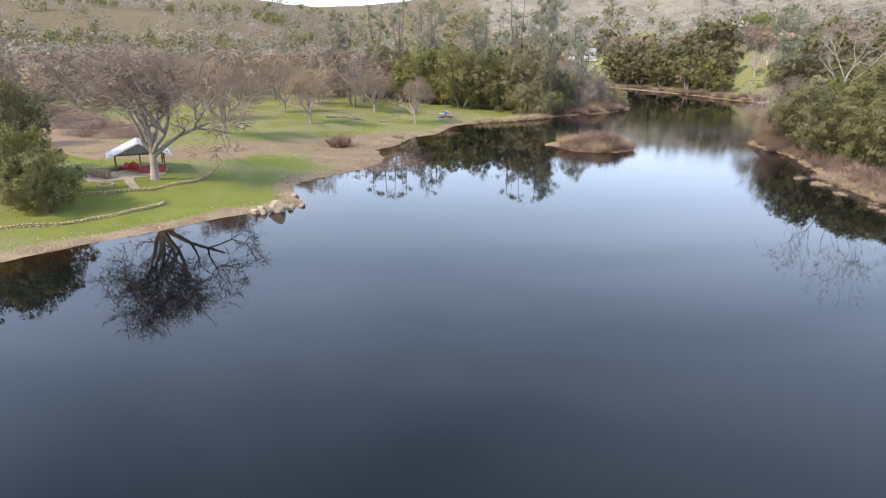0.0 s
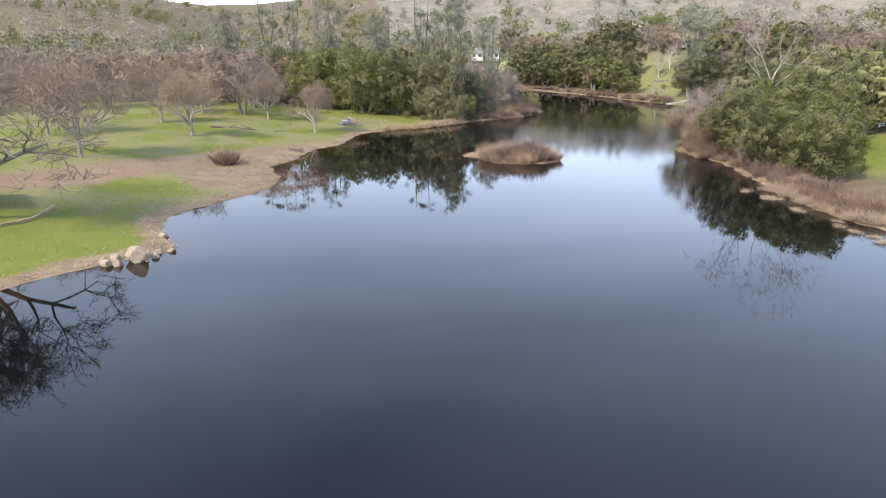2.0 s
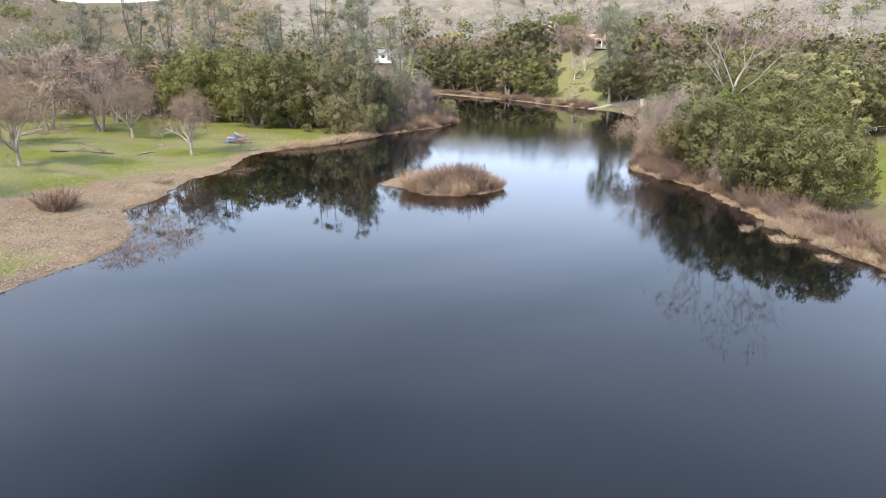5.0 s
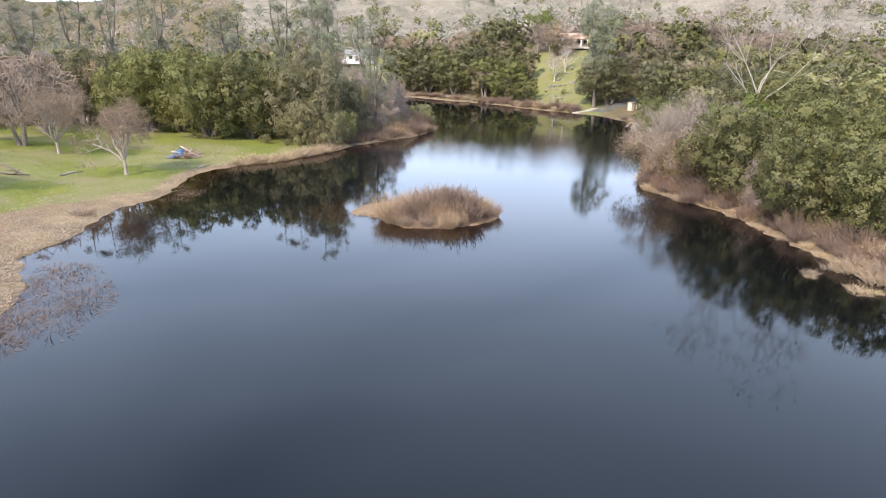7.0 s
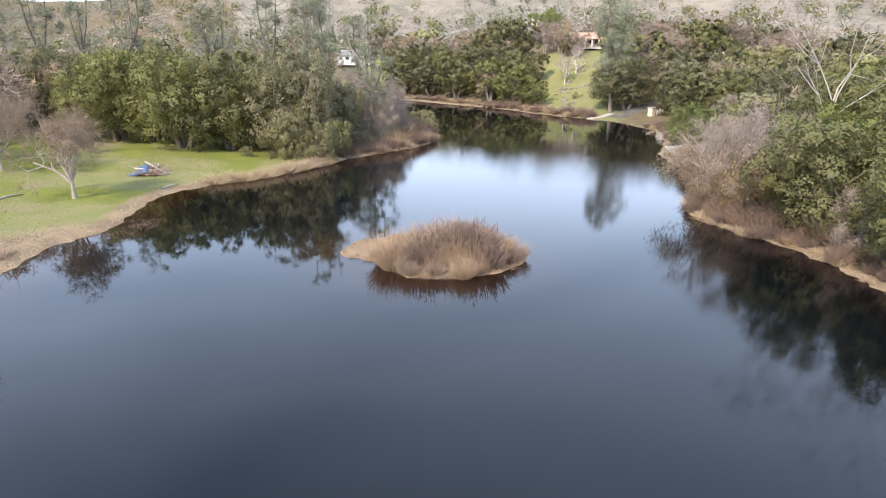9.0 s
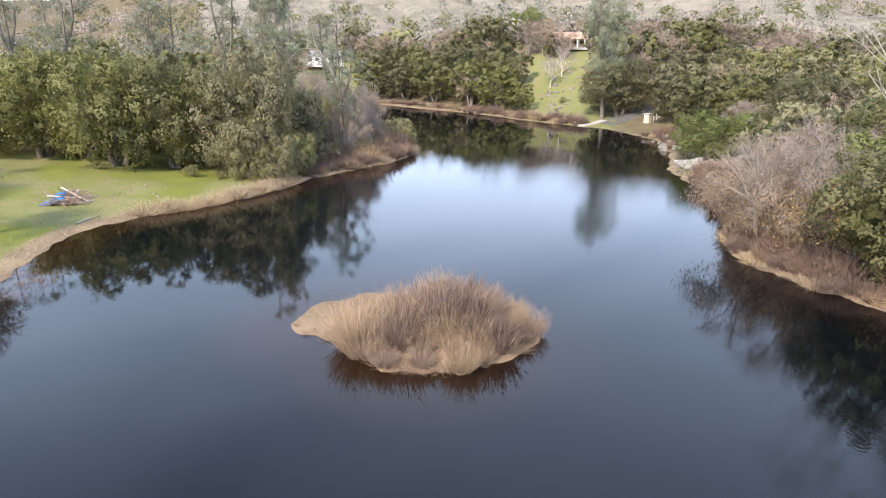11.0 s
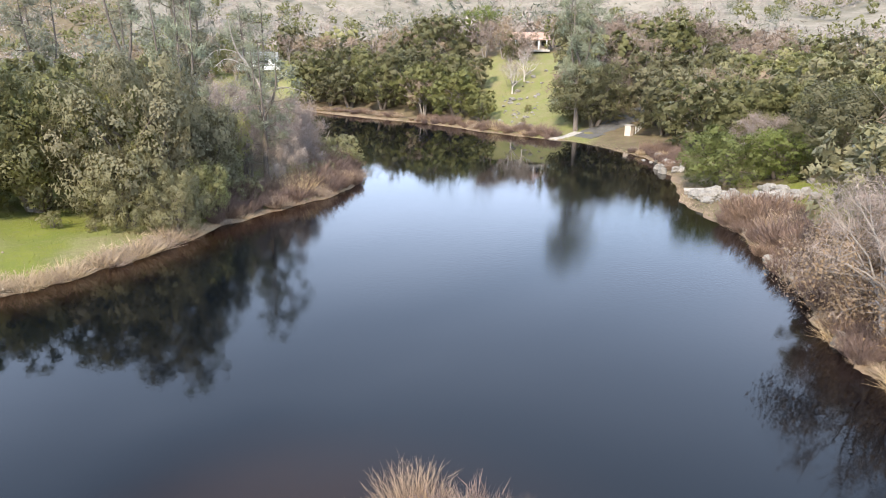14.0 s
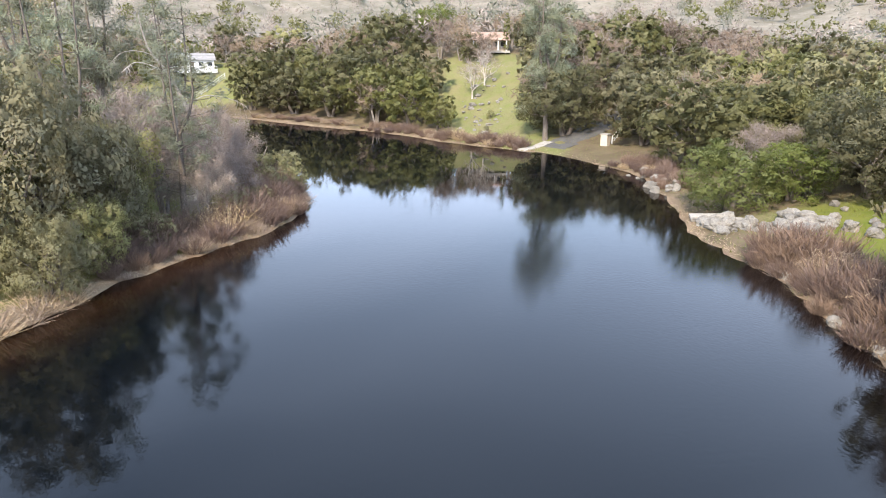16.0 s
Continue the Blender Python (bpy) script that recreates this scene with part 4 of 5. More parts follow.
def rock(me, x, y, size, turn, label, name="boulder", group="", stretch=1.0, z=None, tall=1.0):
    ob = new(name, me)
    ob.matrix_basis = pose(x, y, (height_at(x, y) if z is None else z) - 0.06 * size, rnd.uniform(-8, 8), rnd.uniform(-8, 8), turn) @ Matrix.Diagonal((size * stretch, size, size * tall, 1))
    return tagged(ob, label, "rock", group)


# ---- dead and pale trees ----
def dead_tree(x, y, h, seed, label, lean=0.0, material=None, kids=(3, 4), deepest=3, twig=0.02, name="dead_tree"):
    rng = random.Random(seed)
    ob = thing(name, pose(x, y, height_at(x, y), lean, 0, rng.uniform(0, 360)), label, "tree")
    st, tw = Sticks(), Sticks()
    top = Vector((rng.gauss(0, 0.3), rng.gauss(0, 0.3), h * 0.42))
    st.tube([Vector((0, 0, -0.3)), top * 0.5, top], [0.18, 0.13, 0.10], 8)
    for i in range(5):
        a = 1.26 * i + rng.uniform(-0.4, 0.4)
        d = Vector((math.cos(a) * 0.42, math.sin(a) * 0.42, rng.uniform(0.6, 1.1))).normalized()
        branching(st, tw, rng, top * rng.uniform(0.75, 1.0), d, h * rng.uniform(0.28, 0.42), 0.08, 1, deepest, 0.5, kids, (0.6, 1.4, twig), 3)
    part_mesh("trunk", st.mesh("trunk", material or PALE_BARK), ob)
    part_mesh("crown", tw.mesh("crown", PALE_TWIG, False), ob, "sparse bleached twigs")
    return ob


dead_tree(60.3, 103.3, 22, 71, "tall dead tree with bleached white branches above the oaks", deepest=4)
plant(pale_oak, [(99, 219, 10), (124, 210, 11), (104, 222, 9)], 0.8, 9.5)


def snag(path, radii, boughs, label):
    """A dead leaning trunk with drooping boughs."""
    base = Vector(path[0])
    ob = thing("dead_pine", pose(*base), label, "tree")
    st = Sticks()
    line = curve_through(path, False, 5)
    st.tube([Vector(p) - base for p in line], [float(r) for r in np.interp(np.linspace(0, 1, len(line)), np.linspace(0, 1, len(radii)), radii)], 8)
    part_mesh("trunk", st.mesh("trunk", BARK), ob)
    pr = random.Random(9)
    for bough in boughs:
        st = Sticks()
        pts = [Vector(p) - base for p in curve_through(bough, False, 5)]
        st.tube(pts, [0.065 - 0.05 * i / len(pts) for i in range(len(pts))], 5)
        for k in range(16):
            i = pr.randrange(1, len(pts))
            s = pts[i - 1].lerp(pts[i], pr.random())
            st.tube([s, s + Vector((pr.gauss(0, 0.5), pr.gauss(0, 0.5), -pr.uniform(0.3, 1.3)))], [0.03, 0.008], 3)
        part_mesh("bough", st.mesh("bough", PALE_BARK), ob, "bleached drooping bough")
    return ob


snag([(38.5, 177, 0.4), (37.2, 178.2, 6), (35.2, 179.5, 11.5), (33.2, 180, 15), (32.5, 180, 19)], [0.26, 0.21, 0.16, 0.11, 0.04],
     [[(35.2, 179.5, 11.5), (33.6, 180, 14.2), (30.9, 180.5, 14.6), (28.8, 180, 12.8)], [(36.2, 179, 9), (38.5, 179.5, 10), (41.5, 180, 9.4), (43.2, 180, 8.4)],
      [(34.6, 179.6, 12.6), (31.8, 178.6, 13.6), (29.9, 178, 12.4)], [(37, 178.4, 7), (39.6, 178, 7.6), (41.6, 178, 6.8)]], "leaning dead pine with drooping arched boughs")
snag([(42.4, 176.2, 0.1), (43.1, 177, 2.0), (44.6, 178, 4.6)], [0.10, 0.07, 0.03], [[(43.1, 177, 2.0), (42.6, 176.6, 2.9), (42.0, 176.4, 3.4)]], "thin bleached snag leaning over the water")

# ---- the pavilion and its garden ----
PAV = pose(-33.1, 72.5, height_at(-33.1, 73.5), 0, 0, 26)
pavilion = thing("pavilion", PAV, "open timber pavilion with weathered metal gable roof", "pavilion")
for x in (-2.45, 0.0, 2.45):
    for y in (0.0, 3.6):
        if x or y == 0:
            box("post", pose(x, y, 1.0 if x else 1.5), 0.15, 0.15, 2.1 if x else 3.2, POST, pavilion, bevel=0.015)
for y in (0.0, 3.6):
    box("cross_beam", pose(0, y, 2.12), 5.9, 0.12, 0.2, POST, pavilion, bevel=0.01)
box("ridge_beam", pose(0, 1.8, 3.22), 0.12, 4.6, 0.2, POST, pavilion, bevel=0.01)
for side in (-1, 1):
    box("eave_beam", pose(side * 2.45, 1.8, 2.1), 0.12, 4.5, 0.18, POST, pavilion, bevel=0.01)
    bm = bmesh.new()
    for i in range(23):
        y0, y1 = -0.6 + i * 0.21, -0.6 + (i + 1) * 0.21
        up0 = 0.03 if i % 2 else 0.0
        ring = [bm.verts.new((side * u, y, z + up0 * k)) for u, z in ((0.02, 3.42), (3.3, 1.93)) for y, k in ((y0, 1), (y1, 1))]
        low = [bm.verts.new((v.co.x, v.co.y, v.co.z - 0.04)) for v in ring]
        for f in ((0, 1, 3, 2), (0, 2, 2 + 4, 0 + 4), (1, 3, 3 + 4, 1 + 4), (4, 5, 7, 6), (2, 3, 7, 6)):
            bm.faces.new([(ring + low)[k] for k in f])
    bmesh.ops.recalc_face_normals(bm, faces=bm.faces)
    part("roof_panel", bm, ROOF_METAL, pavilion, "pale ribbed metal sheeting")
for side in (-1, 1):
    box("fascia_board", pose(side * 1.66, -0.62, 2.62, 0, side * 24.4, 0), 3.6, 0.04, 0.16, WHITE_PAINT, pavilion, "white fascia board")
for i in range(14):
    x = -2.6 + i * 0.4
    top = 3.3 - 0.455 * abs(x)
    box("gable_board", pose(x, -0.10, (top + 2.2) / 2), 0.385, 0.03, max(0.05, top - 2.2), BOARD, pavilion)


def garden_chair(m, label):
    ob = thing("garden_chair", m, label, "chair", "red garden chairs")
    for i in range(5):
        box("back_slat", pose(-0.24 + 0.12 * i, 0.33, 0.62 - 0.02 * abs(i - 2), -20), 0.10, 0.025, 0.75 - 0.06 * abs(i - 2), RED_PAINT, ob)
    for i in range(4):
        box("seat_slat", pose(0, -0.22 + 0.13 * i, 0.36 - 0.03 * i), 0.56, 0.11, 0.025, RED_PAINT, ob)
    for x in (-0.33, 0.33):
        box("armrest", pose(x, 0.0, 0.58), 0.13, 0.75, 0.025, RED_PAINT, ob)
        box("leg", pose(x * 0.92, -0.28, 0.28), 0.05, 0.1, 0.58, RED_PAINT, ob)
        box("leg", pose(x * 0.92, 0.3, 0.25), 0.05, 0.1, 0.5, RED_PAINT, ob)
    return ob


for x, y, a in ((-1.15, 1.1, 150), (-0.75, 2.0, 175), (-1.7, 1.9, 130), (-0.4, 1.0, 200)):
    garden_chair(PAV @ pose(x, y, 0.04, 0, 0, a + 180), "bright red slatted garden chair under the pavilion")
counter = thing("bar_counter", PAV @ pose(1.15, 0.25, 0, 0, 0, 0), "red-brown plank counter with pale worktop in the pavilion", "counter")
for i in range(12):
    box("plank", pose(-1.2 + 0.218 * i, -0.35, 0.44), 0.205, 0.05, 0.86, RED_WOOD, counter)
for x in (-1.3, 1.3):
    box("end_panel", pose(x, 0.0, 0.44), 0.05, 0.66, 0.86, RED_WOOD, counter)
box("worktop", pose(0, 0, 0.9), 2.8, 0.85, 0.06, CONCRETE, counter, "pale worktop", 0.01)
for i, (x, y) in enumerate(((-2.2, 1.0), (-2.25, 2.2))):
    bench = thing("bench", PAV @ pose(x, y, 0, 0, 0, 88), "dark timber bench at the pavilion's edge", "bench", "pavilion benches")
    box("seat", pose(0, 0, 0.44), 1.0, 0.34, 0.05, POST, bench, bevel=0.008)
    box("backrest", pose(0, 0.17, 0.72, -8), 1.0, 0.04, 0.3, POST, bench, bevel=0.008)
    for s in (-0.42, 0.42):
        box("leg", pose(s, 0, 0.21), 0.07, 0.3, 0.42, POST, bench)


def draped(name, points, width, material, label, lift=0.03, category="paving"):
    """A strip of paving laid along a line on the ground."""
    c = curve_through(points, False, 10)
    v, f = [], []
    across = 7
    for i, p in enumerate(c):
        a = c[min(i + 1, len(c) - 1)] - c[max(i - 1, 0)]
        n = np.array([-a[1], a[0]]) / np.hypot(*a)
        for k in range(across):
            q = p + n * width * (k / (across - 1) - 0.5) * (1 + 0.06 * math.sin(i * 1.7))
            v.append((q[0], q[1], height_at(*q) + lift))
    k0 = len(v)
    v += [(x, y, z - 0.25) for x, y, z in v]
    rows = len(c)
    for i in range(rows - 1):
        for k in range(across - 1):
            a = i * across + k
            f.append((a, a + 1, a + across + 1, a + across))
        for k in (0, across - 1):
            a = i * across + k
            f.append((a, a + across, a + across + k0, a + k0))
    for i in (0, rows - 1):
        for k in range(across - 1):
            a = i * across + k
            f.append((a, a + 1, a + 1 + k0, a + k0))
    return tagged(new(name, mesh_of(name, v, f, material, False)), label, category, kind="structure")


draped("patio", [(-37.0, 67.6), (-35.2, 69.4), (-33.6, 71.5), (-32.6, 73.4), (-33.6, 75.6)], 3.4, PATIO, "sandy paved patio under the pavilion", 0.05)
draped("garden_path", [(-33.2, 70.0), (-32.7, 68.5), (-31.7, 67.0), (-30.9, 65.8)], 0.9, PATIO, "narrow stone path down to the lawn", 0.04)
draped("driveway", [(90, 182.6), (95, 183.8), (101, 185.4), (107, 187), (116, 190), (130, 196)], 5.0, ASPHALT, "worn grey asphalt drive beside the water", 0.06, "driveway")
draped("boat_ramp", [(85.4, 184.2), (89, 184.6), (92.4, 185.8)], 1.6, CONCRETE, "pale concrete ramp at the water's edge", 0.10, "ramp")

STONES = [rock_mesh("stone", 80 + i, STONE, 0.8, 1, 0.15) for i in range(6)]


def stone_wall(name, points, courses, label, size=0.34, kind=""):
    """A dry stone wall along a line, stone by stone."""
    c = curve_through(points, False, 40)
    wall = thing(name, pose(*points[0], 0), label, "wall")
    base = Matrix.Translation((-points[0][0], -points[0][1], 0))
    for k in range(courses):
        at = size * 0.5 * (k % 2)
        run = 0.0
        for a, b in zip(c[:-1], c[1:]):
            step = float(np.hypot(*(b - a)))
            run += step
            if run >= at:
                w = size * rnd.uniform(0.8, 1.35)
                at = run + w * 0.74
                p = b + np.array([rnd.gauss(0, 0.03), rnd.gauss(0, 0.03)])
                ob = new("stone", STONES[rnd.randrange(6)])
                ob.parent = wall
                ob.matrix_basis = base @ pose(p[0], p[1], height_at(*p) - 0.05 + k * size * 0.55, rnd.uniform(-10, 10), rnd.uniform(-10, 10), math.degrees(math.atan2(b[1] - a[1], b[0] - a[0])) + rnd.uniform(-12, 12)) @ Matrix.Diagonal((w * 1.1, size * 1.2, size * rnd.uniform(0.75, 1.0), 1))
    return wall


stone_wall("stone_wall", [(-42, 52), (-36.4, 52.9), (-32.5, 54.4), (-29.5, 57.4), (-27.6, 59.6), (-26.4, 62.1)], 2, "low curved dry-stone wall edging the lawn")
stone_wall("stone_wall", [(-38, 61.8), (-35.0, 62.8), (-31.2, 64.6), (-28.3, 67.8), (-26.8, 71.4), (-26.6, 76)], 2, "curved dry-stone terrace wall around the pavilion")
stone_wall("stone_wall", [(-38.0, 70.3), (-36.4, 72.0), (-35.7, 73.8)], 2, "short low stone wall beside the patio")
block = [(-36.7, 68.7), (-34.7, 68.4)]
for off in (0.0, 0.45):
    stone_wall("stone_hearth", [(x, y + off) for x, y in block], 5, "square stone outdoor hearth on the patio")
ring = [(-33.9 + 0.7 * math.cos(a), 66.0 + 0.7 * math.sin(a)) for a in (0, 1.05, 2.1, 3.14, 4.19, 5.24, 6.28)]
stone_wall("fire_ring", ring, 2, "round stone fire ring on the grass", 0.28)


# ---- heaps of cut wood ----
def heap(name, m, count, length, spread, height, label, radius=0.03, material=None, long=0):
    pr = random.Random(count + long)
    ob = thing(name, m, label, "brush pile")
    st = Sticks()
    for i in range(count):
        a, r = pr.uniform(0, 6.28), math.sqrt(pr.random())
        h = height * (1 - r) ** 0.8 * pr.uniform(0.3, 1.0) + 0.05
        c = Vector((math.cos(a) * r * spread, math.sin(a) * r * spread, h))
        d = Vector((pr.gauss(0, 1), pr.gauss(0, 1), pr.gauss(0, 0.28))).normalized() * length * pr.uniform(0.3, 0.7)
        w = radius * pr.uniform(0.5, 1.4)
        mid = c + Vector((pr.gauss(0, 0.12), pr.gauss(0, 0.12), pr.uniform(0, 0.15)))
        p, q = c - d, c + d
        p.z, q.z = max(p.z, 0.02), max(q.z, 0.02)
        st.tube([p, mid, q], [w, w * 0.8, w * 0.35], 4)
    part_mesh("brushwood", st.mesh("brushwood", material or STICK), ob)
    return ob


first = heap("brush_pile", pose(-53.5, 103.5, height_at(-53.5, 103.5)), 520, 3.2, 4.2, 2.2, "long heap of grey-brown cut branches")
for i, (x, y, s) in enumerate(((-47, 99, 0.85), (-58.5, 110, 1.0), (-64, 118, 0.95), (-71, 127, 0.8), (-78, 135, 0.7), (-51, 104.5, 1.0))):
    copy_thing(first, pose(x, y, height_at(x, y), 0, 0, 70 * i) @ Matrix.Scale(s, 4))
pile = heap("wood_pile", pose(0.8, 142.3, height_at(0.8, 142.3)), 190, 2.4, 1.5, 1.15, "pile of cut branches and poles partly under a blue tarp", 0.045)
st = Sticks()
for p, q in (((-1.6, -0.5, 0.9), (1.4, -0.8, 0.5)), ((0.3, -1.4, 0.1), (1.0, 0.6, 1.1)), ((-0.4, 0.2, 1.5), (1.9, -1.0, 0.15)), ((1.0, -1.2, 0.1), (2.4, -0.2, 0.12))):
    st.tube([Vector(p), Vector(q)], [0.09, 0.06], 6)
part_mesh("pole", st.mesh("pole", PALE_BARK), pile, "pale stripped poles")
gx, gy = np.meshgrid(np.linspace(-1.2, 1.2, 22), np.linspace(-1.2, 1.2, 22))
gz = np.maximum(0.06, 1.15 * np.exp(-((gx - 0.9) ** 2 + gy ** 2) / 1.4)) + 0.10 * np.sin(gx * 5 + gy * 3) * np.cos(gy * 6 - gx)
tarp = mesh_of("tarp", np.stack([gx.ravel() - 1.2, gy.ravel(), gz.ravel()], axis=1), np.array([(r * 22 + c, r * 22 + c + 1, r * 22 + c + 23, r * 22 + c + 22) for r in range(21) for c in range(21)]), TARP, True)
cover = part_mesh("tarp", tarp, pile, "crumpled blue tarpaulin")
thick = cover.modifiers.new("thickness", "SOLIDIFY")
thick.thickness = 0.03


def log(x0, y0, x1, y1, r, label, boughs=5, seed=1, material=None):
    pr = random.Random(seed)
    z0, z1 = height_at(x0, y0), height_at(x1, y1)
    ob = thing("fallen_log", pose(x0, y0, z0), label, "log")
    st = Sticks()
    a, b = Vector((0, 0, r * 0.8)), Vector((x1 - x0, y1 - y0, z1 - z0 + r * 0.6))
    st.tube([a, a.lerp(b, 0.5) + Vector((0, 0.3, 0.06)), b], [r, r * 0.8, r * 0.4], 8)
    part_mesh("trunk", st.mesh("trunk", material or DARK_BARK), ob)
    for i in range(boughs):
        st = Sticks()
        s = a.lerp(b, pr.uniform(0.3, 0.95))
        e = s + Vector((pr.gauss(0, 0.8), pr.gauss(0, 0.8), pr.uniform(0.1, 0.8)))
        st.tube([s, e], [r * 0.35, r * 0.08], 4)
        part_mesh("bough", st.mesh("bough", material or DARK_BARK), ob)


log(-22.3, 128.6, -15.1, 129.6, 0.2, "dark fallen tree with broken boughs in the grass", 7, 1)
log(-19.4, 134.4, -15.8, 130, 0.14, "dark fallen bough in the grass", 4, 2)
log(-12.1, 130, -10.4, 133.6, 0.1, "pale bleached branch in the grass", 2, 3, PALE_BARK)
log(2.4, 133.8, 4.0, 136, 0.08, "pale driftwood stick near the shore", 1, 4, PALE_BARK)
log(73, 232, 76.5, 225.5, 0.13, "grey driftwood log along the far shore", 3, 5, BARK)

# ---- rocks ----
BOULDERS = [rock_mesh("boulder", 100 + i, GREY_ROCK, 0.85, 3, 0.3) for i in range(3)]
PALES = [rock_mesh("boulder", 120 + i, PALE_ROCK, 0.85, 3, 0.35) for i in range(3)]
TANS = [rock_mesh("boulder", 110 + i, TAN_ROCK, 0.85, 3) for i in range(3)]
rock(TANS[0], -15.7, 61.3, 1.9, 30, "large rounded grey-tan boulder at the water's edge", group="shore boulders", z=0.1)
for i, (x, y, s) in enumerate(((-16.7, 60.3, 0.9), (-17.4, 60.4, 0.95), (-17.2, 61.5, 0.9), (-14.5, 61.8, 0.75), (-13.7, 63.2, 0.65), (-14.6, 63.1, 0.6), (-15.3, 62.9, 0.6), (-15.3, 67.4, 0.8), (-14.9, 61.0, 0.4), (-18.0, 61.2, 0.7))):
    rock(TANS[i % 3], x, y, s, 60 * i, "tan granite boulder half in the shallows", group="shore boulders", z=-0.05, tall=1.0)
pr = random.Random(77)
for i in range(120):
    t, w = pr.random(), pr.gauss(0, 1.3)
    x, y = 71 + 7 * t + 0.35 * w, 138 - 8 * t + 0.9 * w + 1.4 * math.sin(t * 9)
    rock(PALES[i % 3], x, y, pr.uniform(0.4, 1.7), pr.uniform(0, 360), "lichen-spotted grey rock of the bank outcrop", "outcrop_rock", "outcrop rocks", pr.uniform(0.9, 1.4), tall=pr.uniform(0.7, 1.1))
for i in range(26):
    rock(PALES[i % 3], 80.5 + pr.gauss(0, 1.0) + i * 0.2, 150.5 + pr.gauss(0, 1.2) + i * 0.35, pr.uniform(0.4, 1.3), pr.uniform(0, 360), "grey rock on the bank under the oaks", "outcrop_rock", "outcrop rocks")
for i in range(10):
    rock(BOULDERS[i % 3], 77 + pr.uniform(0, 8), 127 + pr.uniform(0, 8), pr.uniform(0.5, 1.2), pr.uniform(0, 360), "grey rock bedded in the grass", "field_rock", "field rocks")
for i in range(60):
    t = pr.random()
    rock(PALES[i % 3], 86 + 18 * t + pr.gauss(0, 3), 200 + 22 * t + pr.gauss(0, 3.5), pr.uniform(0.4, 1.3), pr.uniform(0, 360), "pale rock bedded in the sloping grass", "field_rock", "slope rocks", pr.uniform(0.9, 1.5), tall=0.7)
for i, (x, y) in enumerate(((59.6, 120.4), (57.9, 116.9), (56.6, 114.4), (51.0, 108.9), (50.2, 107.6), (64.6, 126.6))):
    rock(PALES[i % 3], x, y, pr.uniform(0.6, 1.2), 50 * i, "grey rock at the foot of the bank", "bank_rock", "bank rocks", 1.3, z=0.02)
for i in range(12):
    rock(TANS[i % 3], 7 + pr.gauss(0, 2.5), 146 + pr.gauss(0, 2), pr.uniform(0.15, 0.35), 40 * i, "small pale stone in the short grass", "field_stone", "meadow stones")
slab = thing("concrete_slab", pose(73.4, 140.0, 0.25, 2, -3, -42), "pale concrete slab on the rocky bank", "slab")
box("slab", pose(0, 0, 0.28), 3.0, 1.1, 0.22, CONCRETE, slab, bevel=0.03)
box("footing", pose(0.5, 0.1, 0.0), 1.6, 0.8, 0.5, CONCRETE, slab, bevel=0.03)


# ---- fences, gate pillar and houses ----
def rail_fence(points, rails, height, label, gap=2.4):
    c = curve_through(points, False, 20)
    fence = thing("rail_fence", pose(*points[0], 0), label, "fence", "white fences")
    base = Matrix.Translation((-points[0][0], -points[0][1], 0))
    run, spots = gap, []
    for a, b in zip(c[:-1], c[1:]):
        run += float(np.hypot(*(b - a)))
        if run >= gap:
            spots.append((b[0], b[1], height_at(*b)))
            run = 0.0
    for x, y, z in spots:
        box("post", base @ pose(x, y, z + height / 2), 0.13, 0.13, height + 0.1, WHITE_PAINT, fence, bevel=0.01)
    for (x, y, z), (u, v, w) in zip(spots[:-1], spots[1:]):
        for k in range(rails):
            h = height * (0.93 - 0.75 * k / max(1, rails - 1))
            m = look(((x + u) / 2, (y + v) / 2, (z + w) / 2 + h), (u, v, w + h))
            box("rail", base @ m, 0.04, 0.14, math.hypot(u - x, v - y, w - z), WHITE_PAINT, fence)
    return fence


rail_fence([(77, 103.6), (84.8, 105.3), (94, 107.5), (104, 111)], 4, 1.4, "white four-rail fence across the lawn")
rail_fence([(48, 276.5), (54, 281), (60, 286), (67, 292)], 3, 1.4, "white rail fence on the far bank")
rail_fence([(97.4, 176.9), (100, 178.6), (102.6, 180.4), (106, 182.8)], 3, 1.2, "white rail fence beside the drive", 1.6)
pillar = thing("gate_pillar", pose(96.0, 176.9, height_at(96.0, 176.9), 0, 0, 20), "square cream gate pillar with flat cap by the water", "pillar")
box("shaft", pose(0, 0, 0.75), 1.1, 1.1, 1.7, CREAM, pillar, bevel=0.02)
box("cap", pose(0, 0, 1.66), 1.3, 1.3, 0.14, CONCRETE, pillar, bevel=0.02)


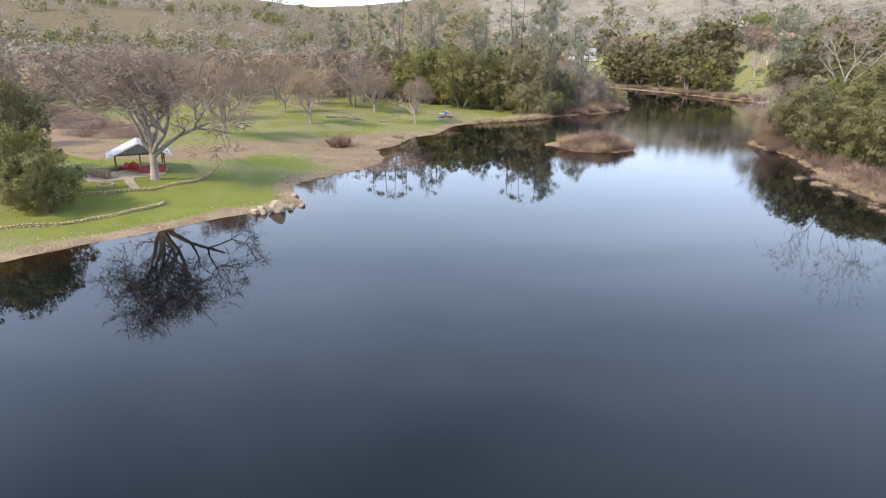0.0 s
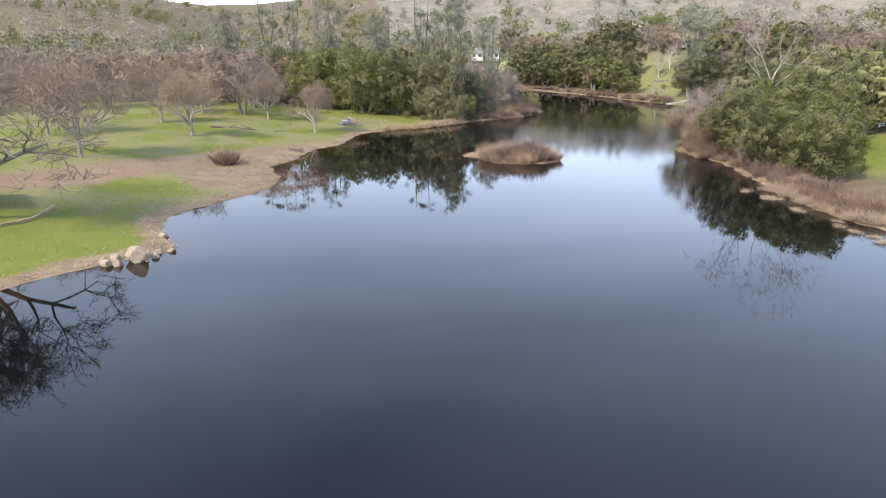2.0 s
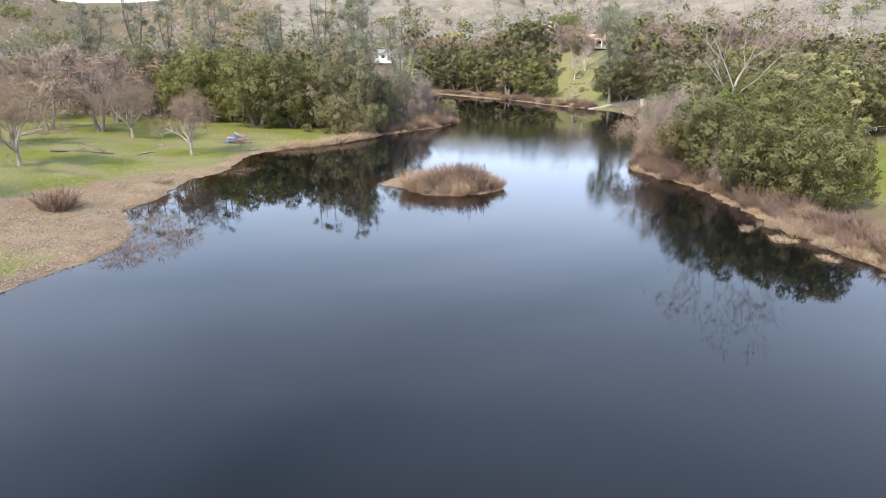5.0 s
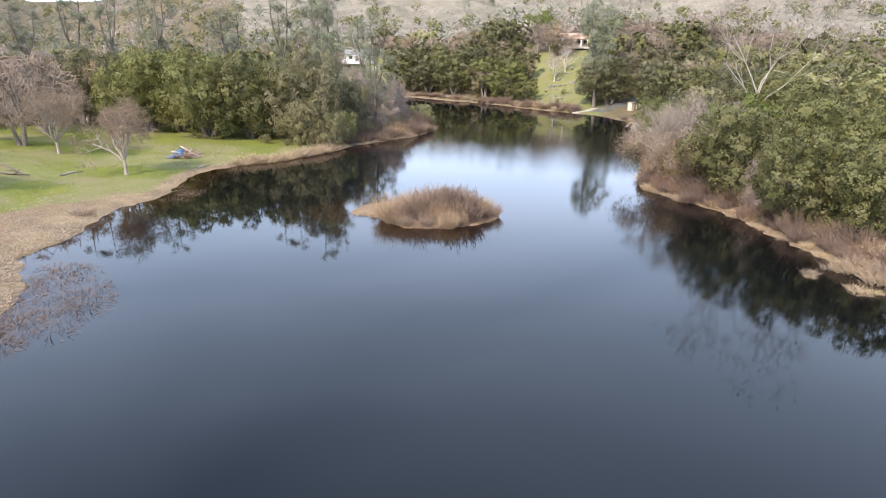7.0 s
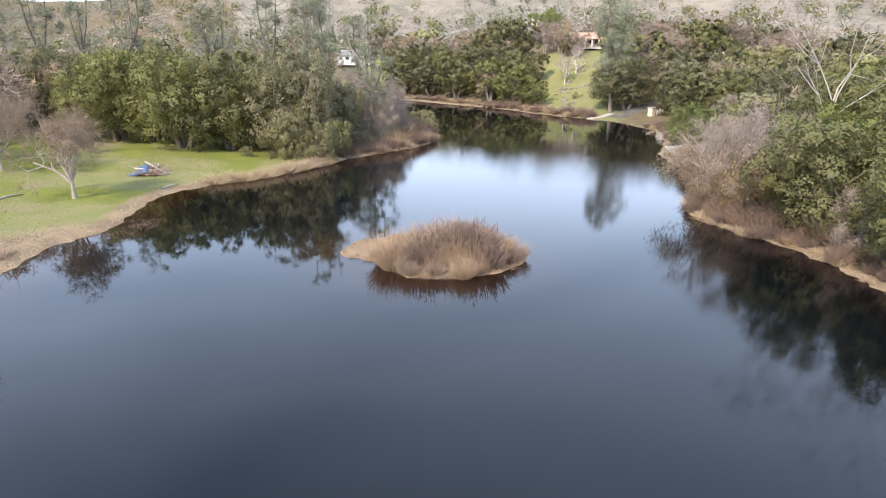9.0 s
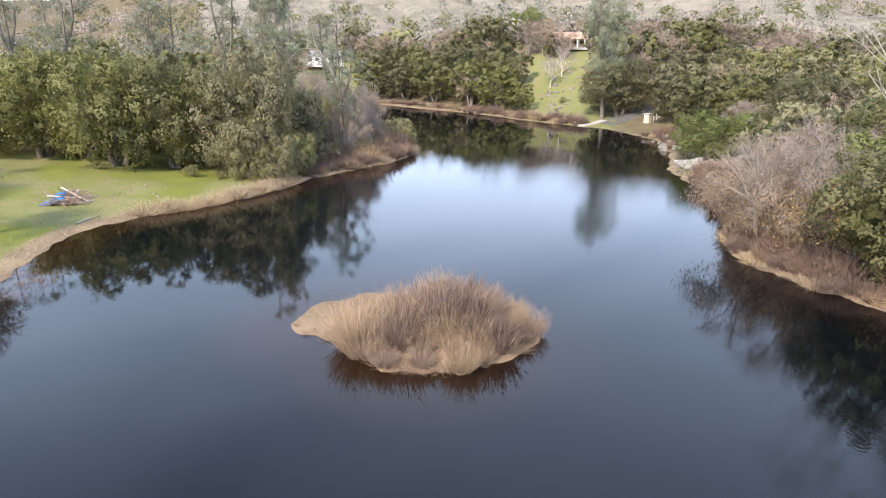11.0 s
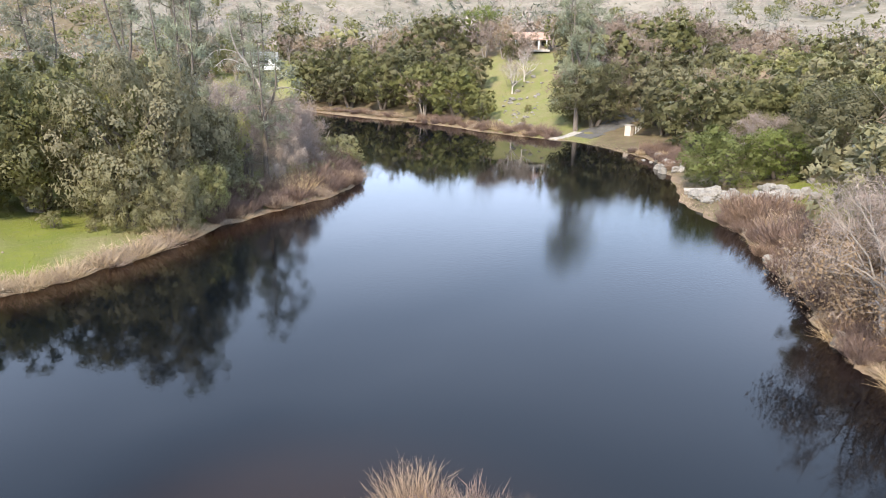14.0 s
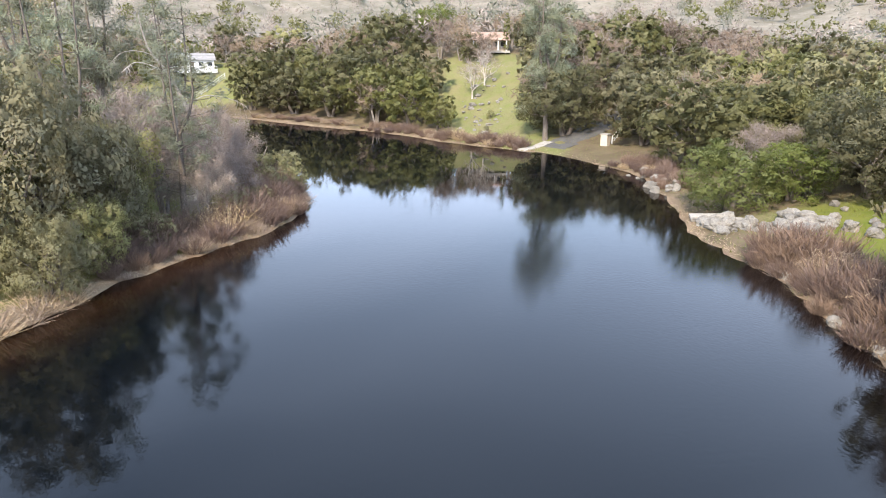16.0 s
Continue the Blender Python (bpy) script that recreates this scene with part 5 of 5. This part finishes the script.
def house(x, y, turn, w, d, h, rise, wall_mat, roof_mat, label, z=None, porch=False, tiles=False, deck=False):
    """A single-storey gabled house, its long front facing -y before the turn."""
    z = height_at(x, y) if z is None else z
    ob = thing("house", pose(x, y, z, 0, 0, turn), label, "house")
    box("wall", pose(0, -d / 2, h / 2 - 0.4), w, 0.25, h + 0.8, wall_mat, ob)
    box("wall", pose(0, d / 2, h / 2 - 0.4), w, 0.25, h + 0.8, wall_mat, ob)
    for s in (-1, 1):
        bm = bmesh.new()
        prof = [(-d / 2 + 0.13, -0.8), (d / 2 - 0.13, -0.8), (d / 2 - 0.13, h), (0, h + rise - 0.05), (-d / 2 + 0.13, h)]
        ring = [[bm.verts.new((s * (w / 2 - 0.125) + e, py, pz)) for py, pz in prof] for e in (-0.12, 0.12)]
        bm.faces.new(ring[0])
        bm.faces.new(ring[1][::-1])
        for i in range(5):
            bm.faces.new((ring[0][i], ring[0][i - 1], ring[1][i - 1], ring[1][i]))
        bmesh.ops.recalc_face_normals(bm, faces=bm.faces)
        part("wall", bm, wall_mat, ob)
        over = 0.6
        slope = math.atan2(rise, d / 2)
        run = (d / 2 + over) / math.cos(slope)
        cy, cz = s * (d / 2 + over) / 2, h + rise / 2 - over * math.tan(slope) / 2 + 0.12
        courses = 10
        for k in range(courses):
            u = (k + 0.5) / courses - 0.5
            box("roof_course", pose(0, cy, cz, -s * math.degrees(slope)) @ pose(0, u * run, 0.012, -2 * (1 if s < 0 else -1)), w + 1.0, run / courses * 1.12, 0.09, roof_mat, ob)
    for i in range(5):
        wx = -w / 2 + w * (i + 0.5) / 5
        if i == 2:
            dr = box("door", pose(wx, -d / 2 - 0.11, 1.02), 0.95, 0.1, 2.05, POST, ob, "dark entrance door")
            continue
        pane = box("window", pose(wx, -d / 2 - 0.12, 1.5), 1.3, 0.06, 1.1, GLASS, ob, "dark window glass")
        for s in (-1, 1):
            box("window_frame", pose(wx + s * 0.68, -d / 2 - 0.15, 1.5), 0.08, 0.1, 1.26, WHITE_PAINT, pane).parent = pane
            box("window_frame", pose(wx, -d / 2 - 0.15, 1.5 + s * 0.6), 1.28, 0.1, 0.08, WHITE_PAINT, pane).parent = pane
    if porch:
        for i in range(6):
            box("porch_column", pose(-w / 2 + 0.6 + i * (w - 1.2) / 5, -d / 2 - 2.0, h / 2 - 0.2), 0.28, 0.28, h + 0.2, WHITE_PAINT, ob)
        box("porch_roof", pose(0, -d / 2 - 1.1, h + 0.0, 8), w + 0.6, 2.6, 0.12, roof_mat, ob)
        box("porch_floor", pose(0, -d / 2 - 1.2, -0.2), w + 0.4, 2.6, 0.5, CONCRETE, ob)
    if deck:
        box("deck", pose(0, -d / 2 - 1.6, -0.35), w + 1.0, 3.0, 0.9, WHITE_PAINT, ob, "white skirted deck")
        box("deck_rail", pose(0, -d / 2 - 3.0, 0.95), w + 1.0, 0.06, 0.1, WHITE_PAINT, ob)
        for i in range(14):
            box("baluster", pose(-w / 2 - 0.4 + i * (w + 0.8) / 13, -d / 2 - 3.0, 0.5), 0.07, 0.06, 0.85, WHITE_PAINT, ob)
    return ob


house(60, 302, -8, 11.5, 7, 2.6, 1.5, WHITE_PAINT, SHINGLE, "white single-storey house with grey roof and deck", deck=True)
house(117.5, 243, -28, 11, 8, 2.6, 1.5, CREAM, TILE, "cream house with clay-tiled roof and pillared porch", porch=True)
house(160, 237, -30, 13, 8, 2.6, 1.6, CREAM, TILE, "low house with orange clay roof among the hillside trees")
draped("footpath", [(110, 233), (112.5, 235), (114, 237.5)], 1.2, CONCRETE, "pale path up to the porch", 0.08)


def column_tree(x, y, h, label):
    rng = np.random.default_rng(3)
    ob = thing("cypress", pose(x, y, height_at(x, y)), label, "tree")
    st = Sticks()
    st.tube([Vector((0, 0, -0.3)), Vector((0, 0, h * 0.9))], [0.16, 0.03], 6)
    part_mesh("trunk", st.mesh("trunk", DARK_BARK), ob)
    lb = np.array([(0, 0, 0.6 + h * 0.9 * k / 9, 0.55 + 0.25 * math.sin(3.1 * (k + 1) / 10)) for k in range(10)])
    pts, nr = shell_points(rng, lb, 1400, 0.3, 0.1, 8)
    part_mesh("crown", leaf_mesh("crown", pts, nr, 0.16, 0.5, OAK_LEAF, rng), ob)


column_tree(119, 235.5, 9, "slim dark cypress in front of the house")
plant(bushes, [(95, 206.5, 1.8), (89.5, 199.5, 1.2), (124, 232, 3)], 0.8)
plant(bare_mid, [(108, 238, 8), (106, 244, 9), (111, 249, 9), (126, 243, 9), (52, 293, 8), (70, 301, 9)], 0.9)
plant(oak_mid, [(124, 234, 7.5), (51, 300, 7), (111.5, 241, 5.5), (108, 235, 5)], 0.8)
plant(bare_mid, [(113, 234, 6.5), (109, 231, 7)], 0.8)
plant(oak_bright, [(124, 279, 12), (117, 284, 10)], 0.9)
plant(oak_mid, [(112, 282, 11), (130, 290, 12), (105, 276, 11), (77, 300, 8), (44, 296, 9)], 0.9)

for i in range(26):
    t = rnd.random()
    x, y = (62 + 17 * t, 252 - 42 * t)
    put((willows + tan_willows)[i % 3], x + 1.6 + rnd.uniform(0, 2.5), y + 0.7 + rnd.uniform(0, 1.5), rnd.uniform(0.3, 0.65), rnd.uniform(0, 360), wide=1.3)
# reeds standing in the shallows
for i in range(90):
    a, r = rnd.uniform(0, 6.28), math.sqrt(rnd.random())
    put(marsh, -7.8 + 4.4 * r * math.cos(a), 89.5 + 7.5 * r * math.sin(a), rnd.uniform(0.4, 1.0), rnd.uniform(0, 360), z=-0.03, wide=1.2)
for i in range(30):
    put(marsh, 0.0 + rnd.gauss(0, 1.3), 119 + rnd.gauss(0, 4.0), rnd.uniform(0.3, 0.7), rnd.uniform(0, 360), z=-0.03, wide=1.2)
for i in range(16):
    put(reeds[i % 2], 41.8 + rnd.gauss(0, 0.8), 66 + rnd.uniform(-10, 12), rnd.uniform(0.2, 0.4), rnd.uniform(0, 360), z=-0.02, wide=1.4)
for i in range(16):
    put(reeds[i % 2], 45.2 + rnd.gauss(0, 0.7), 70 + rnd.uniform(-8, 8), rnd.uniform(0.6, 1.2), rnd.uniform(0, 360), wide=1.1)


# straw and driftwood bits along the shores, and tufts in the meadow
def strewn(name, seed, count, where, material, label, category, length, width, upright):
    rng = np.random.default_rng(seed)
    x, y = where(rng, count)
    d = shore_distance(x, y)
    z = land(x, y, d)
    a = rng.uniform(0, 2 * math.pi, len(x))
    s = length * rng.uniform(0.5, 1.4, len(x))
    e = np.stack([np.cos(a) * (1 - upright), np.sin(a) * (1 - upright), upright + 0.08 * rng.random(len(x))], axis=1) * s[:, None]
    w = np.stack([-np.sin(a), np.cos(a), np.zeros(len(x))], axis=1) * width
    p = np.stack([x, y, z + 0.015], axis=1)
    v = np.stack([p - w, p + w, p + e], axis=1)
    keep = (d > 0.02) & (d < 45)
    return tagged(new(name, mesh_of(name, v[keep].reshape(-1, 3), np.arange(3 * int(keep.sum())).reshape(-1, 3), material)), label, category, kind="stuff")


def by_shore(rng, count):
    i = rng.integers(0, len(SHORE), count)
    near = SHORE[i] + (np.roll(SHORE, -1, axis=0)[i] - SHORE[i]) * rng.random((count, 1))
    off = np.abs(rng.normal(0, 1.6, count))
    a = rng.uniform(0, 2 * math.pi, count)
    return near[:, 0] + np.cos(a) * off, near[:, 1] + np.sin(a) * off


def on_flat(rng, count):
    return -12 + rng.normal(0, 4, count), 97 + rng.normal(0, 11, count)


def on_meadow(rng, count):
    return rng.uniform(-48, 22, count), rng.uniform(45, 165, count)


def on_lawn(rng, count):
    return rng.uniform(55, 105, count), rng.uniform(70, 225, count)


def on_islet(rng, count):
    return 21.5 + rng.normal(0, 3.2, count), 103 + rng.normal(0, 3.2, count)


GRASS = foliage("grass_blades", (0.10, 0.14, 0.022), (0.20, 0.22, 0.06), (0.21, 0.18, 0.08), 0.2)
strewn("shore_straw", 51, 20000, by_shore, TAN_STEM, "dry straw and bits of reed along the waterline", "straw", 0.45, 0.035, 0.14)
strewn("flat_straw", 52, 9000, on_flat, TAN_STEM, "flattened dry reed straw on the mud flat", "straw", 0.45, 0.04, 0.15)
strewn("islet_straw", 53, 6000, on_islet, ISLET_STEM, "dry brown grass over the islet", "straw", 0.22, 0.012, 0.3)
strewn("meadow_grass", 54, 60000, on_meadow, GRASS, "short winter grass of the meadow", "grass", 0.14, 0.03, 0.7)
strewn("slope_grass", 55, 30000, on_lawn, GRASS, "rough grass on the east bank", "grass", 0.25, 0.03, 0.75)

for model in oak_near + oak_far + pale_oak + oak_grey + oak_bright + oak_mid + oak_mid_grey + bare_near + bare_mid + bare_grey + buckeye + pines + willows + tan_willows + reeds + bushes + islet_willows + arching + [marsh]:
    remove(model)
